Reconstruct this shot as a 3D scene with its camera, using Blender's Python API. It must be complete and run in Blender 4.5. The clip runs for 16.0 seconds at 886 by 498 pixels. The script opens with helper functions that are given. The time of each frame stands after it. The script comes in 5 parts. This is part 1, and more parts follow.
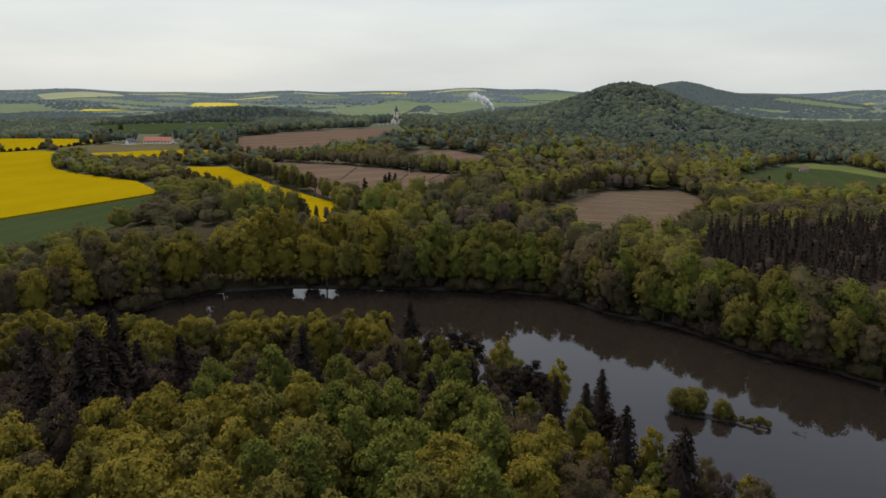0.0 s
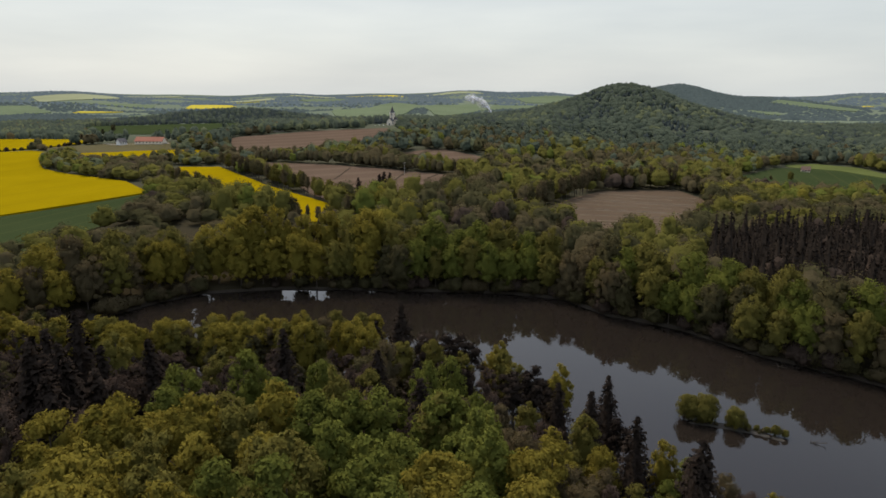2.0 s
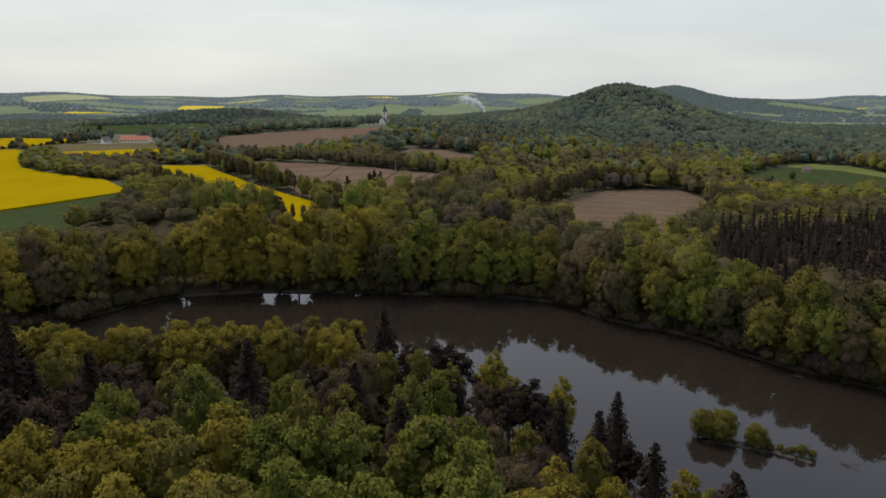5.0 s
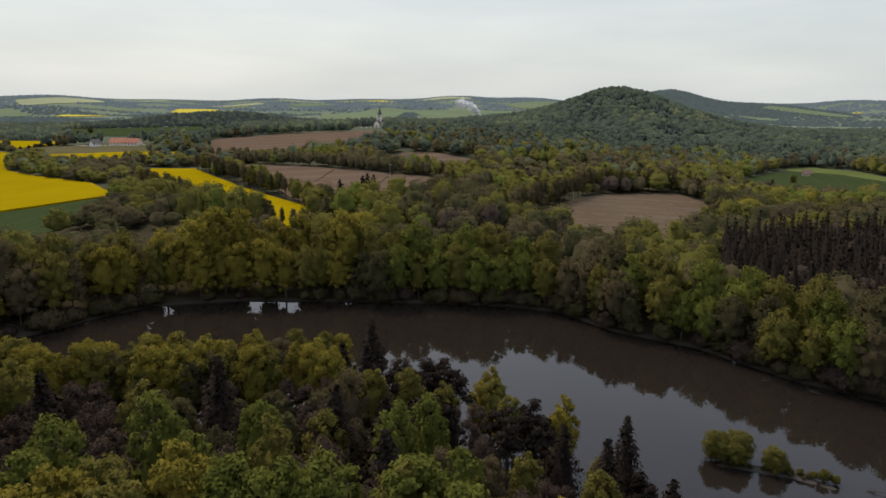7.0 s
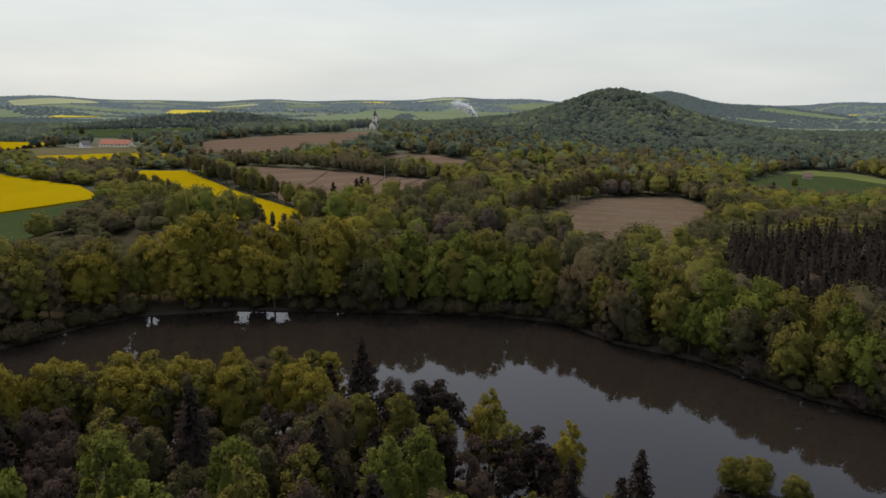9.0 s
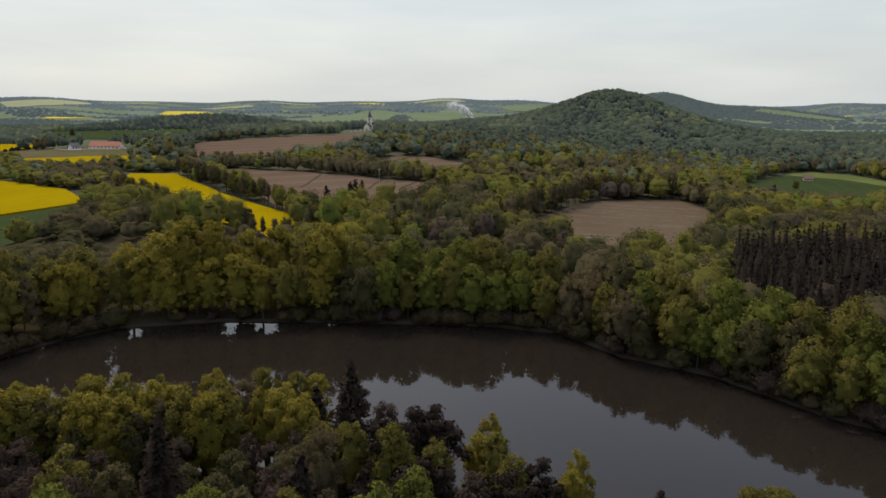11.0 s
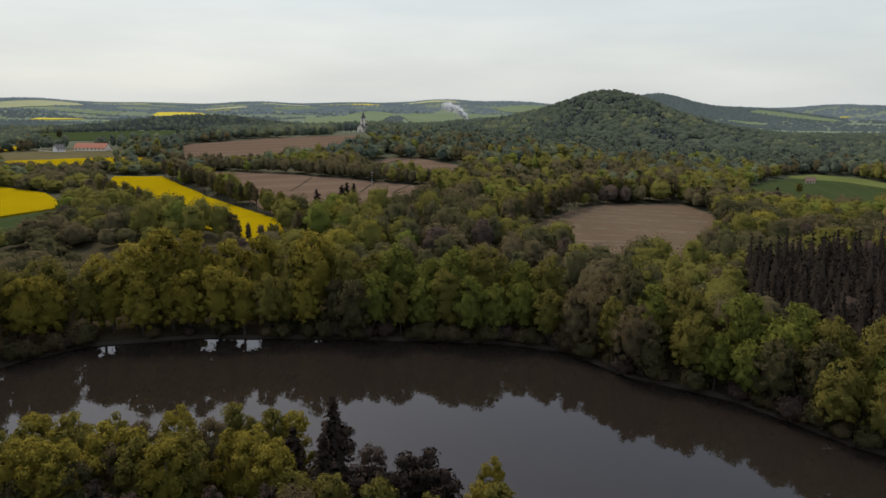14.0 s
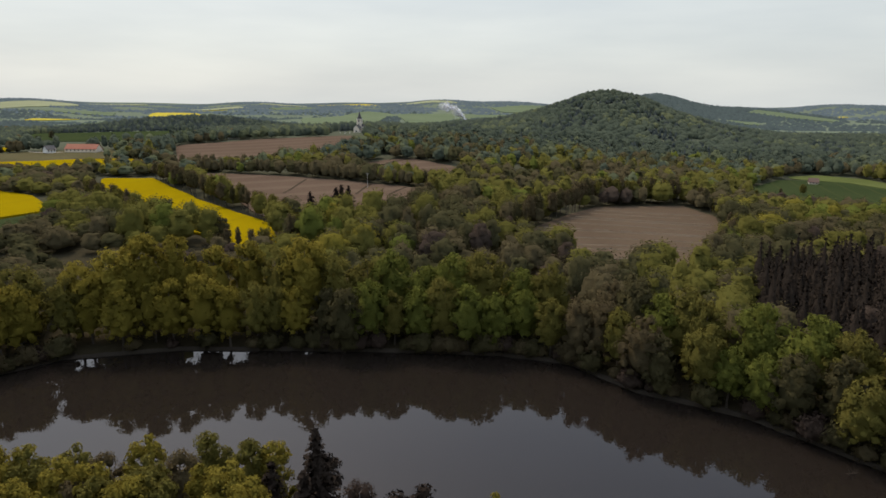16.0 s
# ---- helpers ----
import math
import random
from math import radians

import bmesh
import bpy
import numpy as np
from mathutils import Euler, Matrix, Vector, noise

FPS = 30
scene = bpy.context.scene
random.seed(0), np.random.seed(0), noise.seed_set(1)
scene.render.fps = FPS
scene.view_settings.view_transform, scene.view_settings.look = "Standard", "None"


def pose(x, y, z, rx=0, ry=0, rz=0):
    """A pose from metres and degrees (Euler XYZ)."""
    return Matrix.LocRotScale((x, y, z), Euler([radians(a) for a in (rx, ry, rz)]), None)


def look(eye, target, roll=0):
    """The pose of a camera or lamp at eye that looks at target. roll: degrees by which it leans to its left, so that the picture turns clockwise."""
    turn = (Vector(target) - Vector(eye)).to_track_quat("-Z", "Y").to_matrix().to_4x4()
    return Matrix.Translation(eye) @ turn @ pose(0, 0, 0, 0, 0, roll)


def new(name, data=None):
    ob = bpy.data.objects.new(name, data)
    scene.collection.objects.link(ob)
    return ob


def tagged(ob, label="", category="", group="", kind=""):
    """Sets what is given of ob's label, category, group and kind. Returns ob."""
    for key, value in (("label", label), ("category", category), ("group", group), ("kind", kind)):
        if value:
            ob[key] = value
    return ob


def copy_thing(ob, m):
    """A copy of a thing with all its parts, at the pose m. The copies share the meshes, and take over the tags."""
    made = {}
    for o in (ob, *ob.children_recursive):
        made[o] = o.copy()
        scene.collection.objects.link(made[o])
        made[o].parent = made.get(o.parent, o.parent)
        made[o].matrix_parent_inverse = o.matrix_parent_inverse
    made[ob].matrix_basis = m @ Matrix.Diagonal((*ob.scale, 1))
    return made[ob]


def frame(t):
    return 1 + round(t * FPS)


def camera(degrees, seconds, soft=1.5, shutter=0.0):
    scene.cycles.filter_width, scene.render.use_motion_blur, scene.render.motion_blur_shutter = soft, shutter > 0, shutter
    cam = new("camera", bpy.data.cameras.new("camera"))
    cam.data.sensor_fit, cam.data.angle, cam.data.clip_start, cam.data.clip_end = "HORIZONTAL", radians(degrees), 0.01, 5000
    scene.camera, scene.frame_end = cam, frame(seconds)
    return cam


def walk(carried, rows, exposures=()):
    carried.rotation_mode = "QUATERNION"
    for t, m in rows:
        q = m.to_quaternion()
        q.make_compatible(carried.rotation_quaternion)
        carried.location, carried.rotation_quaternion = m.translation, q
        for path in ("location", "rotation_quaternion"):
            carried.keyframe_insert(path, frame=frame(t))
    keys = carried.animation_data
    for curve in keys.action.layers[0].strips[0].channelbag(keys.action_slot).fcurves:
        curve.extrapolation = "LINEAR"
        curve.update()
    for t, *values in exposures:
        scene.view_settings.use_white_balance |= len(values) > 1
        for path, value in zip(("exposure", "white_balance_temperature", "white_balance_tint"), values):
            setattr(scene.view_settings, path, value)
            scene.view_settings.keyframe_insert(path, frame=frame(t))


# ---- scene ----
cam = camera(68.6, 16.0, 1.6)
PATH = [
    (0, (0.00, 0.00, 75.00), (0.05, 97.11, 51.15), 0.11),
    (0.5, (0.22, 2.42, 74.08), (0.34, 99.57, 50.38), 0.11),
    (1, (0.43, 4.83, 73.17), (0.65, 102.01, 49.59), 0.09),
    (1.5, (0.66, 7.23, 72.25), (1.01, 104.44, 48.79), 0.09),
    (2, (0.90, 9.61, 71.34), (1.37, 106.83, 47.96), 0.14),
    (2.5, (1.14, 11.98, 70.45), (1.79, 109.24, 47.18), 0.15),
    (3, (1.40, 14.37, 69.62), (2.13, 111.64, 46.42), 0.18),
    (3.5, (1.65, 16.76, 68.86), (2.56, 114.05, 45.73), 0.20),
    (4, (1.89, 19.14, 68.24), (2.92, 116.42, 45.08), 0.22),
    (6.5, (2.92, 31.25, 66.01), (4.72, 128.65, 43.43), 0.33),
    (7, (3.08, 33.66, 65.74), (5.02, 131.09, 43.29), 0.37),
    (7.5, (3.20, 36.05, 65.61), (5.31, 133.49, 43.26), 0.41),
    (8, (3.28, 38.36, 65.57), (5.55, 135.82, 43.26), 0.45),
    (8.5, (3.34, 40.66, 65.59), (5.74, 138.12, 43.33), 0.45),
    (9, (3.39, 42.93, 65.62), (5.93, 140.39, 43.38), 0.48),
    (11.5, (3.63, 54.13, 65.71), (6.95, 151.61, 43.65), 0.45),
    (12, (3.68, 56.35, 65.70), (7.13, 153.82, 43.64), 0.47),
    (12.5, (3.73, 58.60, 65.67), (7.32, 156.09, 43.68), 0.48),
    (13, (3.80, 60.86, 65.63), (7.53, 158.35, 43.66), 0.48),
    (13.5, (3.89, 63.13, 65.58), (7.74, 160.62, 43.65), 0.47),
    (14, (4.00, 65.40, 65.52), (7.97, 162.89, 43.59), 0.48),
    (14.5, (4.15, 67.71, 65.46), (8.22, 165.20, 43.56), 0.48),
    (15, (4.33, 70.03, 65.40), (8.51, 167.52, 43.52), 0.46),
    (15.5, (4.52, 72.37, 65.33), (8.74, 169.85, 43.44), 0.45),
    (16, (4.71, 74.68, 65.25), (9.03, 172.16, 43.37), 0.44),
]
walk(cam, [(t, look(eye, target, roll)) for t, eye, target, roll in PATH], [(0.0, 0.0, 6500, 11.5), (16.0, 0.0, 6500, 11.5)])

# ---- daylight: a bright veil of thin cloud with a weak, wide sun from the left ----
SUN_ELEVATION, SUN_AZIMUTH = radians(52), radians(-26)
world = bpy.data.worlds.new("hazy_sky")
scene.world = world
world.use_nodes = True
wn, wl = world.node_tree.nodes, world.node_tree.links
wn.clear()
w_out, w_bg = wn.new("ShaderNodeOutputWorld"), wn.new("ShaderNodeBackground")
w_sky = wn.new("ShaderNodeTexSky")
w_sky.sky_type, w_sky.sun_disc = "NISHITA", False
w_sky.sun_elevation, w_sky.sun_rotation = SUN_ELEVATION, SUN_AZIMUTH
w_sky.dust_density, w_sky.air_density, w_sky.altitude = 3.0, 1.2, 300
w_dim = wn.new("ShaderNodeVectorMath")
w_dim.operation = "SCALE"
w_dim.inputs["Scale"].default_value = 0.16
wl.new(w_sky.outputs[0], w_dim.inputs[0])
w_co, w_map, w_noise, w_ramp = (wn.new("ShaderNode" + k) for k in ("TexCoord", "Mapping", "TexNoise", "ValToRGB"))
w_map.inputs["Scale"].default_value = (1.6, 1.6, 9.0)
w_noise.inputs["Scale"].default_value, w_noise.inputs["Detail"].default_value = 1.7, 6
wl.new(w_co.outputs["Generated"], w_map.inputs[0])
wl.new(w_map.outputs[0], w_noise.inputs["Vector"])
wl.new(w_noise.outputs["Fac"], w_ramp.inputs[0])
w_ramp.color_ramp.elements[0].position, w_ramp.color_ramp.elements[0].color = 0.35, (0.635, 0.685, 0.69, 1)
w_ramp.color_ramp.elements[1].position, w_ramp.color_ramp.elements[1].color = 0.72, (0.77, 0.81, 0.785, 1)
w_mix = wn.new("ShaderNodeMix")
w_mix.data_type = "RGBA"
w_xyz, w_veil = wn.new("ShaderNodeSeparateXYZ"), wn.new("ShaderNodeMapRange")
wl.new(w_co.outputs["Generated"], w_xyz.inputs[0])
wl.new(w_xyz.outputs["Z"], w_veil.inputs["Value"])
for k, v in (("From Min", 0.12), ("From Max", 0.5), ("To Min", 0.86), ("To Max", 0.36)):
    w_veil.inputs[k].default_value = v
w_zenith = wn.new("ShaderNodeMapRange")
for k, v in (("From Min", 0.15), ("From Max", 0.85), ("To Min", 1.0), ("To Max", 1.75)):
    w_zenith.inputs[k].default_value = v
wl.new(w_veil.outputs[0], w_mix.inputs[0])
wl.new(w_dim.outputs[0], w_mix.inputs[6])
wl.new(w_ramp.outputs[0], w_mix.inputs[7])
wl.new(w_mix.outputs[2], w_bg.inputs[0])
wl.new(w_xyz.outputs["Z"], w_zenith.inputs["Value"])
wl.new(w_zenith.outputs[0], w_bg.inputs[1])
wl.new(w_bg.outputs[0], w_out.inputs[0])

sun = new("sun", bpy.data.lights.new("sun", "SUN"))
sun.data.energy, sun.data.angle, sun.data.color = 2.3, radians(10), (1.0, 0.91, 0.78)
sun_way = Vector((math.sin(SUN_AZIMUTH) * math.cos(SUN_ELEVATION), math.cos(SUN_AZIMUTH) * math.cos(SUN_ELEVATION), math.sin(SUN_ELEVATION)))
sun.matrix_world = look(tuple(sun_way * 300), (0, 0, 0))

# ---- the lie of the land ----
LAKE = [(-260, 120), (-160, 172), (-118, 203), (-107, 212), (-98, 225), (-86, 236), (-58, 242), (-28, 241), (2, 239),
        (27, 236), (44, 230), (56, 213), (76, 199), (91, 178), (108, 164), (118, 152), (142, 120), (172, 60), (190, -60),
        (120, -60), (86, 20), (70, 64), (59, 84), (46, 99), (38, 116), (28, 130), (18, 139), (8, 147), (-4, 157),
        (-20, 161), (-48, 157), (-72, 154), (-100, 158), (-140, 150), (-250, 70)]


def edge_distance(poly, x, y):
    """Signed distance to a closed outline: positive outside it."""
    x, y = np.asarray(x, float), np.asarray(y, float)
    best, inside = np.full(x.shape, 1e18), np.zeros(x.shape, bool)
    for (ax, ay), (bx, by) in zip(poly, poly[1:] + poly[:1]):
        ex, ey = bx - ax, by - ay
        s = np.clip(((x - ax) * ex + (y - ay) * ey) / (ex * ex + ey * ey), 0, 1)
        best = np.minimum(best, (x - ax - s * ex) ** 2 + (y - ay - s * ey) ** 2)
        inside ^= ((ay > y) != (by > y)) & (x < ax + (y - ay) / (by - ay + 1e-12) * ex)
    return np.sqrt(best) * np.where(inside, -1, 1)


def bump(x, y, cx, cy, left, right, deep):
    sx = np.where(x < cx, left, right)
    return np.exp(-0.5 * (((x - cx) / sx) ** 2 + ((y - cy) / deep) ** 2))


def step(a, b, v):
    s = np.clip((v - a) / (b - a), 0, 1)
    return s * s * (3 - 2 * s)


RIDGES = ((1900, 9, 9, 1.0), (2500, 15, 13, 2.6), (3150, 16, 10, 0.6))


def land(x, y):
    """Height of the ground over the lake's water."""
    x, y = np.asarray(x, float), np.asarray(y, float)
    d = edge_distance(LAKE, x, y)
    z = np.where(d > 0, 0.1 + 0.6 * (1 - np.exp(-d / 0.8)) + 2.9 * (1 - np.exp(-d / 16)), np.maximum(-2.5, 0.1 + 0.6 * d))
    out = step(0, 60, d)
    z = z + step(0, 12, d) * 9.5 * step(128, 55, y) * step(45, -8, x)
    z = z + out * 23.5 * bump(x, y, -80, 870, 360, 180, 270)
    z = z + out * (44 * bump(x, y, 300, 1085, 142, 122, 165) + 27 * bump(x, y, 300, 1080, 62, 60, 75))
    z = z + 9 * bump(x, y, 110, 900, 120, 120, 160) + 12 * bump(x, y, 520, 1000, 160, 300, 160)
    z = z + 26 * bump(x, y, -410, 1430, 150, 110, 110)
    z = z + 56 * bump(x, y, 745, 2150, 150, 90, 220) + 28 * bump(x, y, 930, 2200, 160, 260, 260)
    a = np.arctan2(x, np.maximum(y, 1.0))
    roll = 9 * np.sin(9 * a + 1.2) + 6 * np.sin(23 * a + 0.4) + 4 * np.sin(47 * a)
    far = np.hypot(x, y)
    z = z + step(2300, 3500, far) * (40 + roll) + step(1500, 2500, far) * (9 + 7 * np.sin(far / 140 + 7 * a) * np.sin(11 * a + 2))
    for reach, tall, k, p in RIDGES:
        z = z + tall * np.clip(0.45 + 0.75 * np.sin(k * a + p), 0, 1) * np.exp(-0.5 * ((far - reach - 160 * np.sin(5 * a + p)) / 130) ** 2)
    z = z + step(3600, 4700, far) * 7
    return z + out * step(250, 700, far) * 1.6 * np.sin(x / 61 + 0.7) * np.sin(y / 83)


# ---- materials ----
def material(name, low, high, rough=0.8, scale=0.3, fine=4.0, specular=0.2, relief=0.3, vary="", through_light=0.0, spread=0.5):
    """A surface that runs between two colours by coarse and fine noise. vary: 'object' or the name of a per-tree attribute."""
    m = bpy.data.materials.new(name)
    m.use_nodes = True
    n, l = m.node_tree.nodes, m.node_tree.links
    b, out = n["Principled BSDF"], n["Material Output"]
    b.inputs["Roughness"].default_value, b.inputs["Specular IOR Level"].default_value = rough, specular
    co = n.new("ShaderNodeTexCoord")
    geo = n.new("ShaderNodeNewGeometry")
    big, small = n.new("ShaderNodeTexNoise"), n.new("ShaderNodeTexNoise")
    big.inputs["Scale"].default_value, big.inputs["Detail"].default_value = scale, 4
    small.inputs["Scale"].default_value, small.inputs["Detail"].default_value = fine, 3
    l.new(geo.outputs["Position"], big.inputs["Vector"])
    l.new(geo.outputs["Position"], small.inputs["Vector"])
    add = n.new("ShaderNodeMath")
    add.operation = "ADD"
    l.new(big.outputs["Fac"], add.inputs[0])
    l.new(small.outputs["Fac"], add.inputs[1])
    spreaded = n.new("ShaderNodeMapRange")
    spreaded.inputs["From Min"].default_value, spreaded.inputs["From Max"].default_value = 1 - spread, 1 + spread
    l.new(add.outputs[0], spreaded.inputs["Value"])
    fac = spreaded.outputs[0]
    if vary:
        if vary == "object":
            src = n.new("ShaderNodeObjectInfo").outputs["Random"]
        else:
            at = n.new("ShaderNodeAttribute")
            at.attribute_name = vary
            src = at.outputs["Fac"]
        half, spray = n.new("ShaderNodeMix"), n.new("ShaderNodeMix")
        half.data_type = spray.data_type = "FLOAT"
        half.inputs[0].default_value, spray.inputs[0].default_value = 0.5, 0.38
        l.new(fac, half.inputs[2])
        l.new(src, half.inputs[3])
        l.new(half.outputs[0], spray.inputs[2])
        l.new(geo.outputs["Random Per Island"], spray.inputs[3])
        fac = spray.outputs[0]
    mix = n.new("ShaderNodeMix")
    mix.data_type = "RGBA"
    mix.inputs[6].default_value, mix.inputs[7].default_value = (*low, 1), (*high, 1)
    l.new(fac, mix.inputs[0])
    colour = mix.outputs[2]
    l.new(colour, b.inputs["Base Color"])
    if relief:
        bm_ = n.new("ShaderNodeBump")
        bm_.inputs["Strength"].default_value, bm_.inputs["Distance"].default_value = relief, 0.3
        l.new(small.outputs["Fac"], bm_.inputs["Height"])
        l.new(bm_.outputs[0], b.inputs["Normal"])
    if through_light:
        t, s = n.new("ShaderNodeBsdfTranslucent"), n.new("ShaderNodeMixShader")
        s.inputs[0].default_value = through_light
        l.new(colour, t.inputs[0])
        l.new(b.outputs[0], s.inputs[1])
        l.new(t.outputs[0], s.inputs[2])
        l.new(s.outputs[0], out.inputs["Surface"])
    return m


def striped(m, angle, width, gap, colour, strength=1.0, warp=2.0):
    """Lays narrow stripes of another colour over a field's material: wheel tracks, drill rows, straw."""
    n, l = m.node_tree.nodes, m.node_tree.links
    b = n["Principled BSDF"]
    was = b.inputs["Base Color"].links[0].from_socket
    geo, turn, wave, cut, mix = (n.new("ShaderNode" + k) for k in ("NewGeometry", "Mapping", "TexWave", "ValToRGB", "Mix"))
    turn.inputs["Rotation"].default_value = (0, 0, radians(angle))
    wave.inputs["Scale"].default_value = 2 * math.pi / gap / 20 * 1.0
    wave.inputs["Distortion"].default_value, wave.inputs["Detail Scale"].default_value = warp, 0.15
    l.new(geo.outputs["Position"], turn.inputs[0])
    l.new(turn.outputs[0], wave.inputs["Vector"])
    l.new(wave.outputs["Fac"], cut.inputs[0])
    cut.color_ramp.elements[0].position, cut.color_ramp.elements[1].position = 1 - width, min(1.0, 1 - width + 0.12)
    cut.color_ramp.elements[1].color = (strength, strength, strength, 1)
    mix.data_type = "RGBA"
    l.new(cut.outputs[0], mix.inputs[0])
    l.new(was, mix.inputs[6])
    mix.inputs[7].default_value = (*colour, 1)
    l.new(mix.outputs[2], b.inputs["Base Color"])
    return m


FOLIAGE = {
    "fresh": ((0.094, 0.081, 0.014), (0.226, 0.190, 0.034)),
    "leafy": ((0.055, 0.066, 0.014), (0.142, 0.155, 0.032)),
    "mid": ((0.065, 0.060, 0.015), (0.160, 0.146, 0.036)),
    "deep": ((0.042, 0.039, 0.019), (0.094, 0.085, 0.038)),
    "bud": ((0.057, 0.046, 0.025), (0.116, 0.095, 0.048)),
    "bare": ((0.031, 0.023, 0.018), (0.058, 0.043, 0.032)),
    "needle": ((0.019, 0.015, 0.012), (0.032, 0.025, 0.019)),
}
LEAF = {k: material("leaves_" + k, (1.05 * a[0], *a[1:]), (1.05 * b[0], *b[1:]), 0.8, 0.5, 6.5, 0.0, 0.5, "object", 0.0 if k in ("needle", "bare") else 0.34, 0.36) for k, (a, b) in FOLIAGE.items()}
CANOPY = {k: material("canopy_" + k, [0.7 * p + 0.3 * q for p, q in zip(a, b)], [0.2 * p + 0.8 * q for p, q in zip(a, b)], 0.8, 0.12, 1.4, 0.0, 0.7, "tint", 0.0 if k in ("needle", "bare") else 0.3, 0.5) for k, (a, b) in FOLIAGE.items()}
# Hill canopies carry a cool, pale tint that stands in for haze.
CANOPY["slope"] = material("canopy_hazed_slope", (0.037, 0.048, 0.036), (0.078, 0.090, 0.060), 0.8, 0.02, 0.5, 0.0, 0.3, "tint", 0.1)
CANOPY["spring"] = material("canopy_hazed_spring", (0.064, 0.074, 0.042), (0.112, 0.122, 0.064), 0.8, 0.03, 0.5, 0.0, 0.4, "tint", 0.1)
CANOPY["far_needle"] = material("canopy_hazed_needle", (0.025, 0.033, 0.032), (0.048, 0.057, 0.052), 0.85, 0.03, 0.5, 0.0, 0.3, "tint")
# Haze is painted into these two greens: farther woods are bluer and paler.
CANOPY["ridge"] = material("canopy_hazed_ridge", (0.046, 0.060, 0.058), (0.074, 0.092, 0.086), 0.85, 0.01, 0.2, 0.0, 0.0, "tint")
CANOPY["distant"] = material("canopy_hazed_distant", (0.072, 0.092, 0.100), (0.104, 0.128, 0.134), 0.9, 0.006, 0.1, 0.0, 0.0, "tint")
M_BARK = material("bark", (0.045, 0.035, 0.026), (0.11, 0.09, 0.07), 0.9, 1.0, 9.0, 0.1, 0.5)
M_FLOOR = material("forest_floor", (0.030, 0.024, 0.014), (0.052, 0.042, 0.024), 0.95, 0.03, 0.6, 0.0, 0.5)
M_BANK = material("muddy_bank", (0.022, 0.016, 0.011), (0.050, 0.039, 0.027), 0.85, 0.3, 3.0, 0.2, 0.5)
M_RAPE = striped(material("rape_flowers", (0.200, 0.139, 0.0015), (0.274, 0.194, 0.003), 0.9, 0.03, 1.5, 0.0, 0.6), 28, 0.02, 34, (0.19, 0.135, 0.006), 0.4)
M_CROP = striped(material("green_crop", (0.025, 0.036, 0.014), (0.042, 0.054, 0.021), 0.9, 0.02, 0.8, 0.0, 0.4), 20, 0.03, 16, (0.055, 0.06, 0.022), 0.6)
M_SOIL = striped(material("tilled_soil", (0.080, 0.053, 0.036), (0.118, 0.083, 0.058), 0.95, 0.02, 0.9, 0.0, 0.6), 70, 0.30, 26, (0.155, 0.112, 0.080), 0.28, 5.0)
M_STUBBLE = material("stubble_soil", (0.076, 0.053, 0.034), (0.114, 0.082, 0.055), 0.95, 0.04, 0.9, 0.0, 0.6)
M_MEADOW = material("meadow_grass", (0.066, 0.080, 0.024), (0.108, 0.122, 0.040), 0.95, 0.02, 0.6, 0.0, 0.4)
M_YARD = material("rough_grazing", (0.070, 0.060, 0.028), (0.110, 0.096, 0.050), 0.95, 0.03, 0.5, 0.0, 0.4)
M_STRAW = material("straw", (0.20, 0.158, 0.11), (0.29, 0.23, 0.16), 0.95, 0.3, 2.0, 0.0, 0.4)
M_WATER = material("pond_water", (0.012, 0.009, 0.007), (0.017, 0.013, 0.010), 0.02, 0.02, 0.5, 0.5, 0.0)
M_PLASTER = material("old_plaster", (0.68, 0.58, 0.46), (0.80, 0.70, 0.57), 0.9, 0.2, 2.0, 0.1, 0.2)
M_WHITE = material("white_plaster", (0.62, 0.60, 0.56), (0.75, 0.73, 0.69), 0.9, 0.2, 2.0, 0.1, 0.2)
M_SLATE = material("slate", (0.045, 0.04, 0.04), (0.085, 0.078, 0.075), 0.6, 0.4, 3.0, 0.3, 0.3)
M_TILE = material("red_roof_tiles", (0.27, 0.098, 0.058), (0.35, 0.135, 0.082), 0.8, 0.15, 2.0, 0.2, 0.3)
# Rapeseed again for the far hills, lightened as haze would do.
M_HAZED_RAPE = material("hazed_rape_flowers", (0.36, 0.29, 0.03), (0.46, 0.38, 0.06), 0.9, 0.01, 0.1, 0.0, 0.0)
M_OLDTILE = material("weathered_roof_tiles", (0.13, 0.085, 0.065), (0.20, 0.13, 0.10), 0.85, 0.3, 2.0, 0.1, 0.3)
# Far crop and grass have haze mixed in: paler, greyer than nearby fields.
M_PALE = material("hazed_pale_crop", (0.17, 0.18, 0.09), (0.25, 0.26, 0.14), 0.95, 0.01, 0.0, 0.1, 0.0)
M_HAZED_GRASS = material("hazed_grass", (0.100, 0.126, 0.072), (0.145, 0.172, 0.100), 0.95, 0.01, 0.1, 0.0, 0.0)
M_MUD = material("wet_mud", (0.022, 0.018, 0.013), (0.05, 0.04, 0.028), 0.6, 0.5, 4.0, 0.3, 0.4)
M_DARK = material("dark_opening", (0.012, 0.012, 0.013), (0.03, 0.03, 0.032), 0.3, 0.3, 2.0, 0.4, 0.0)
M_CONCRETE = material("concrete", (0.36, 0.33, 0.29), (0.48, 0.45, 0.41), 0.9, 0.1, 1.0, 0.1, 0.2)


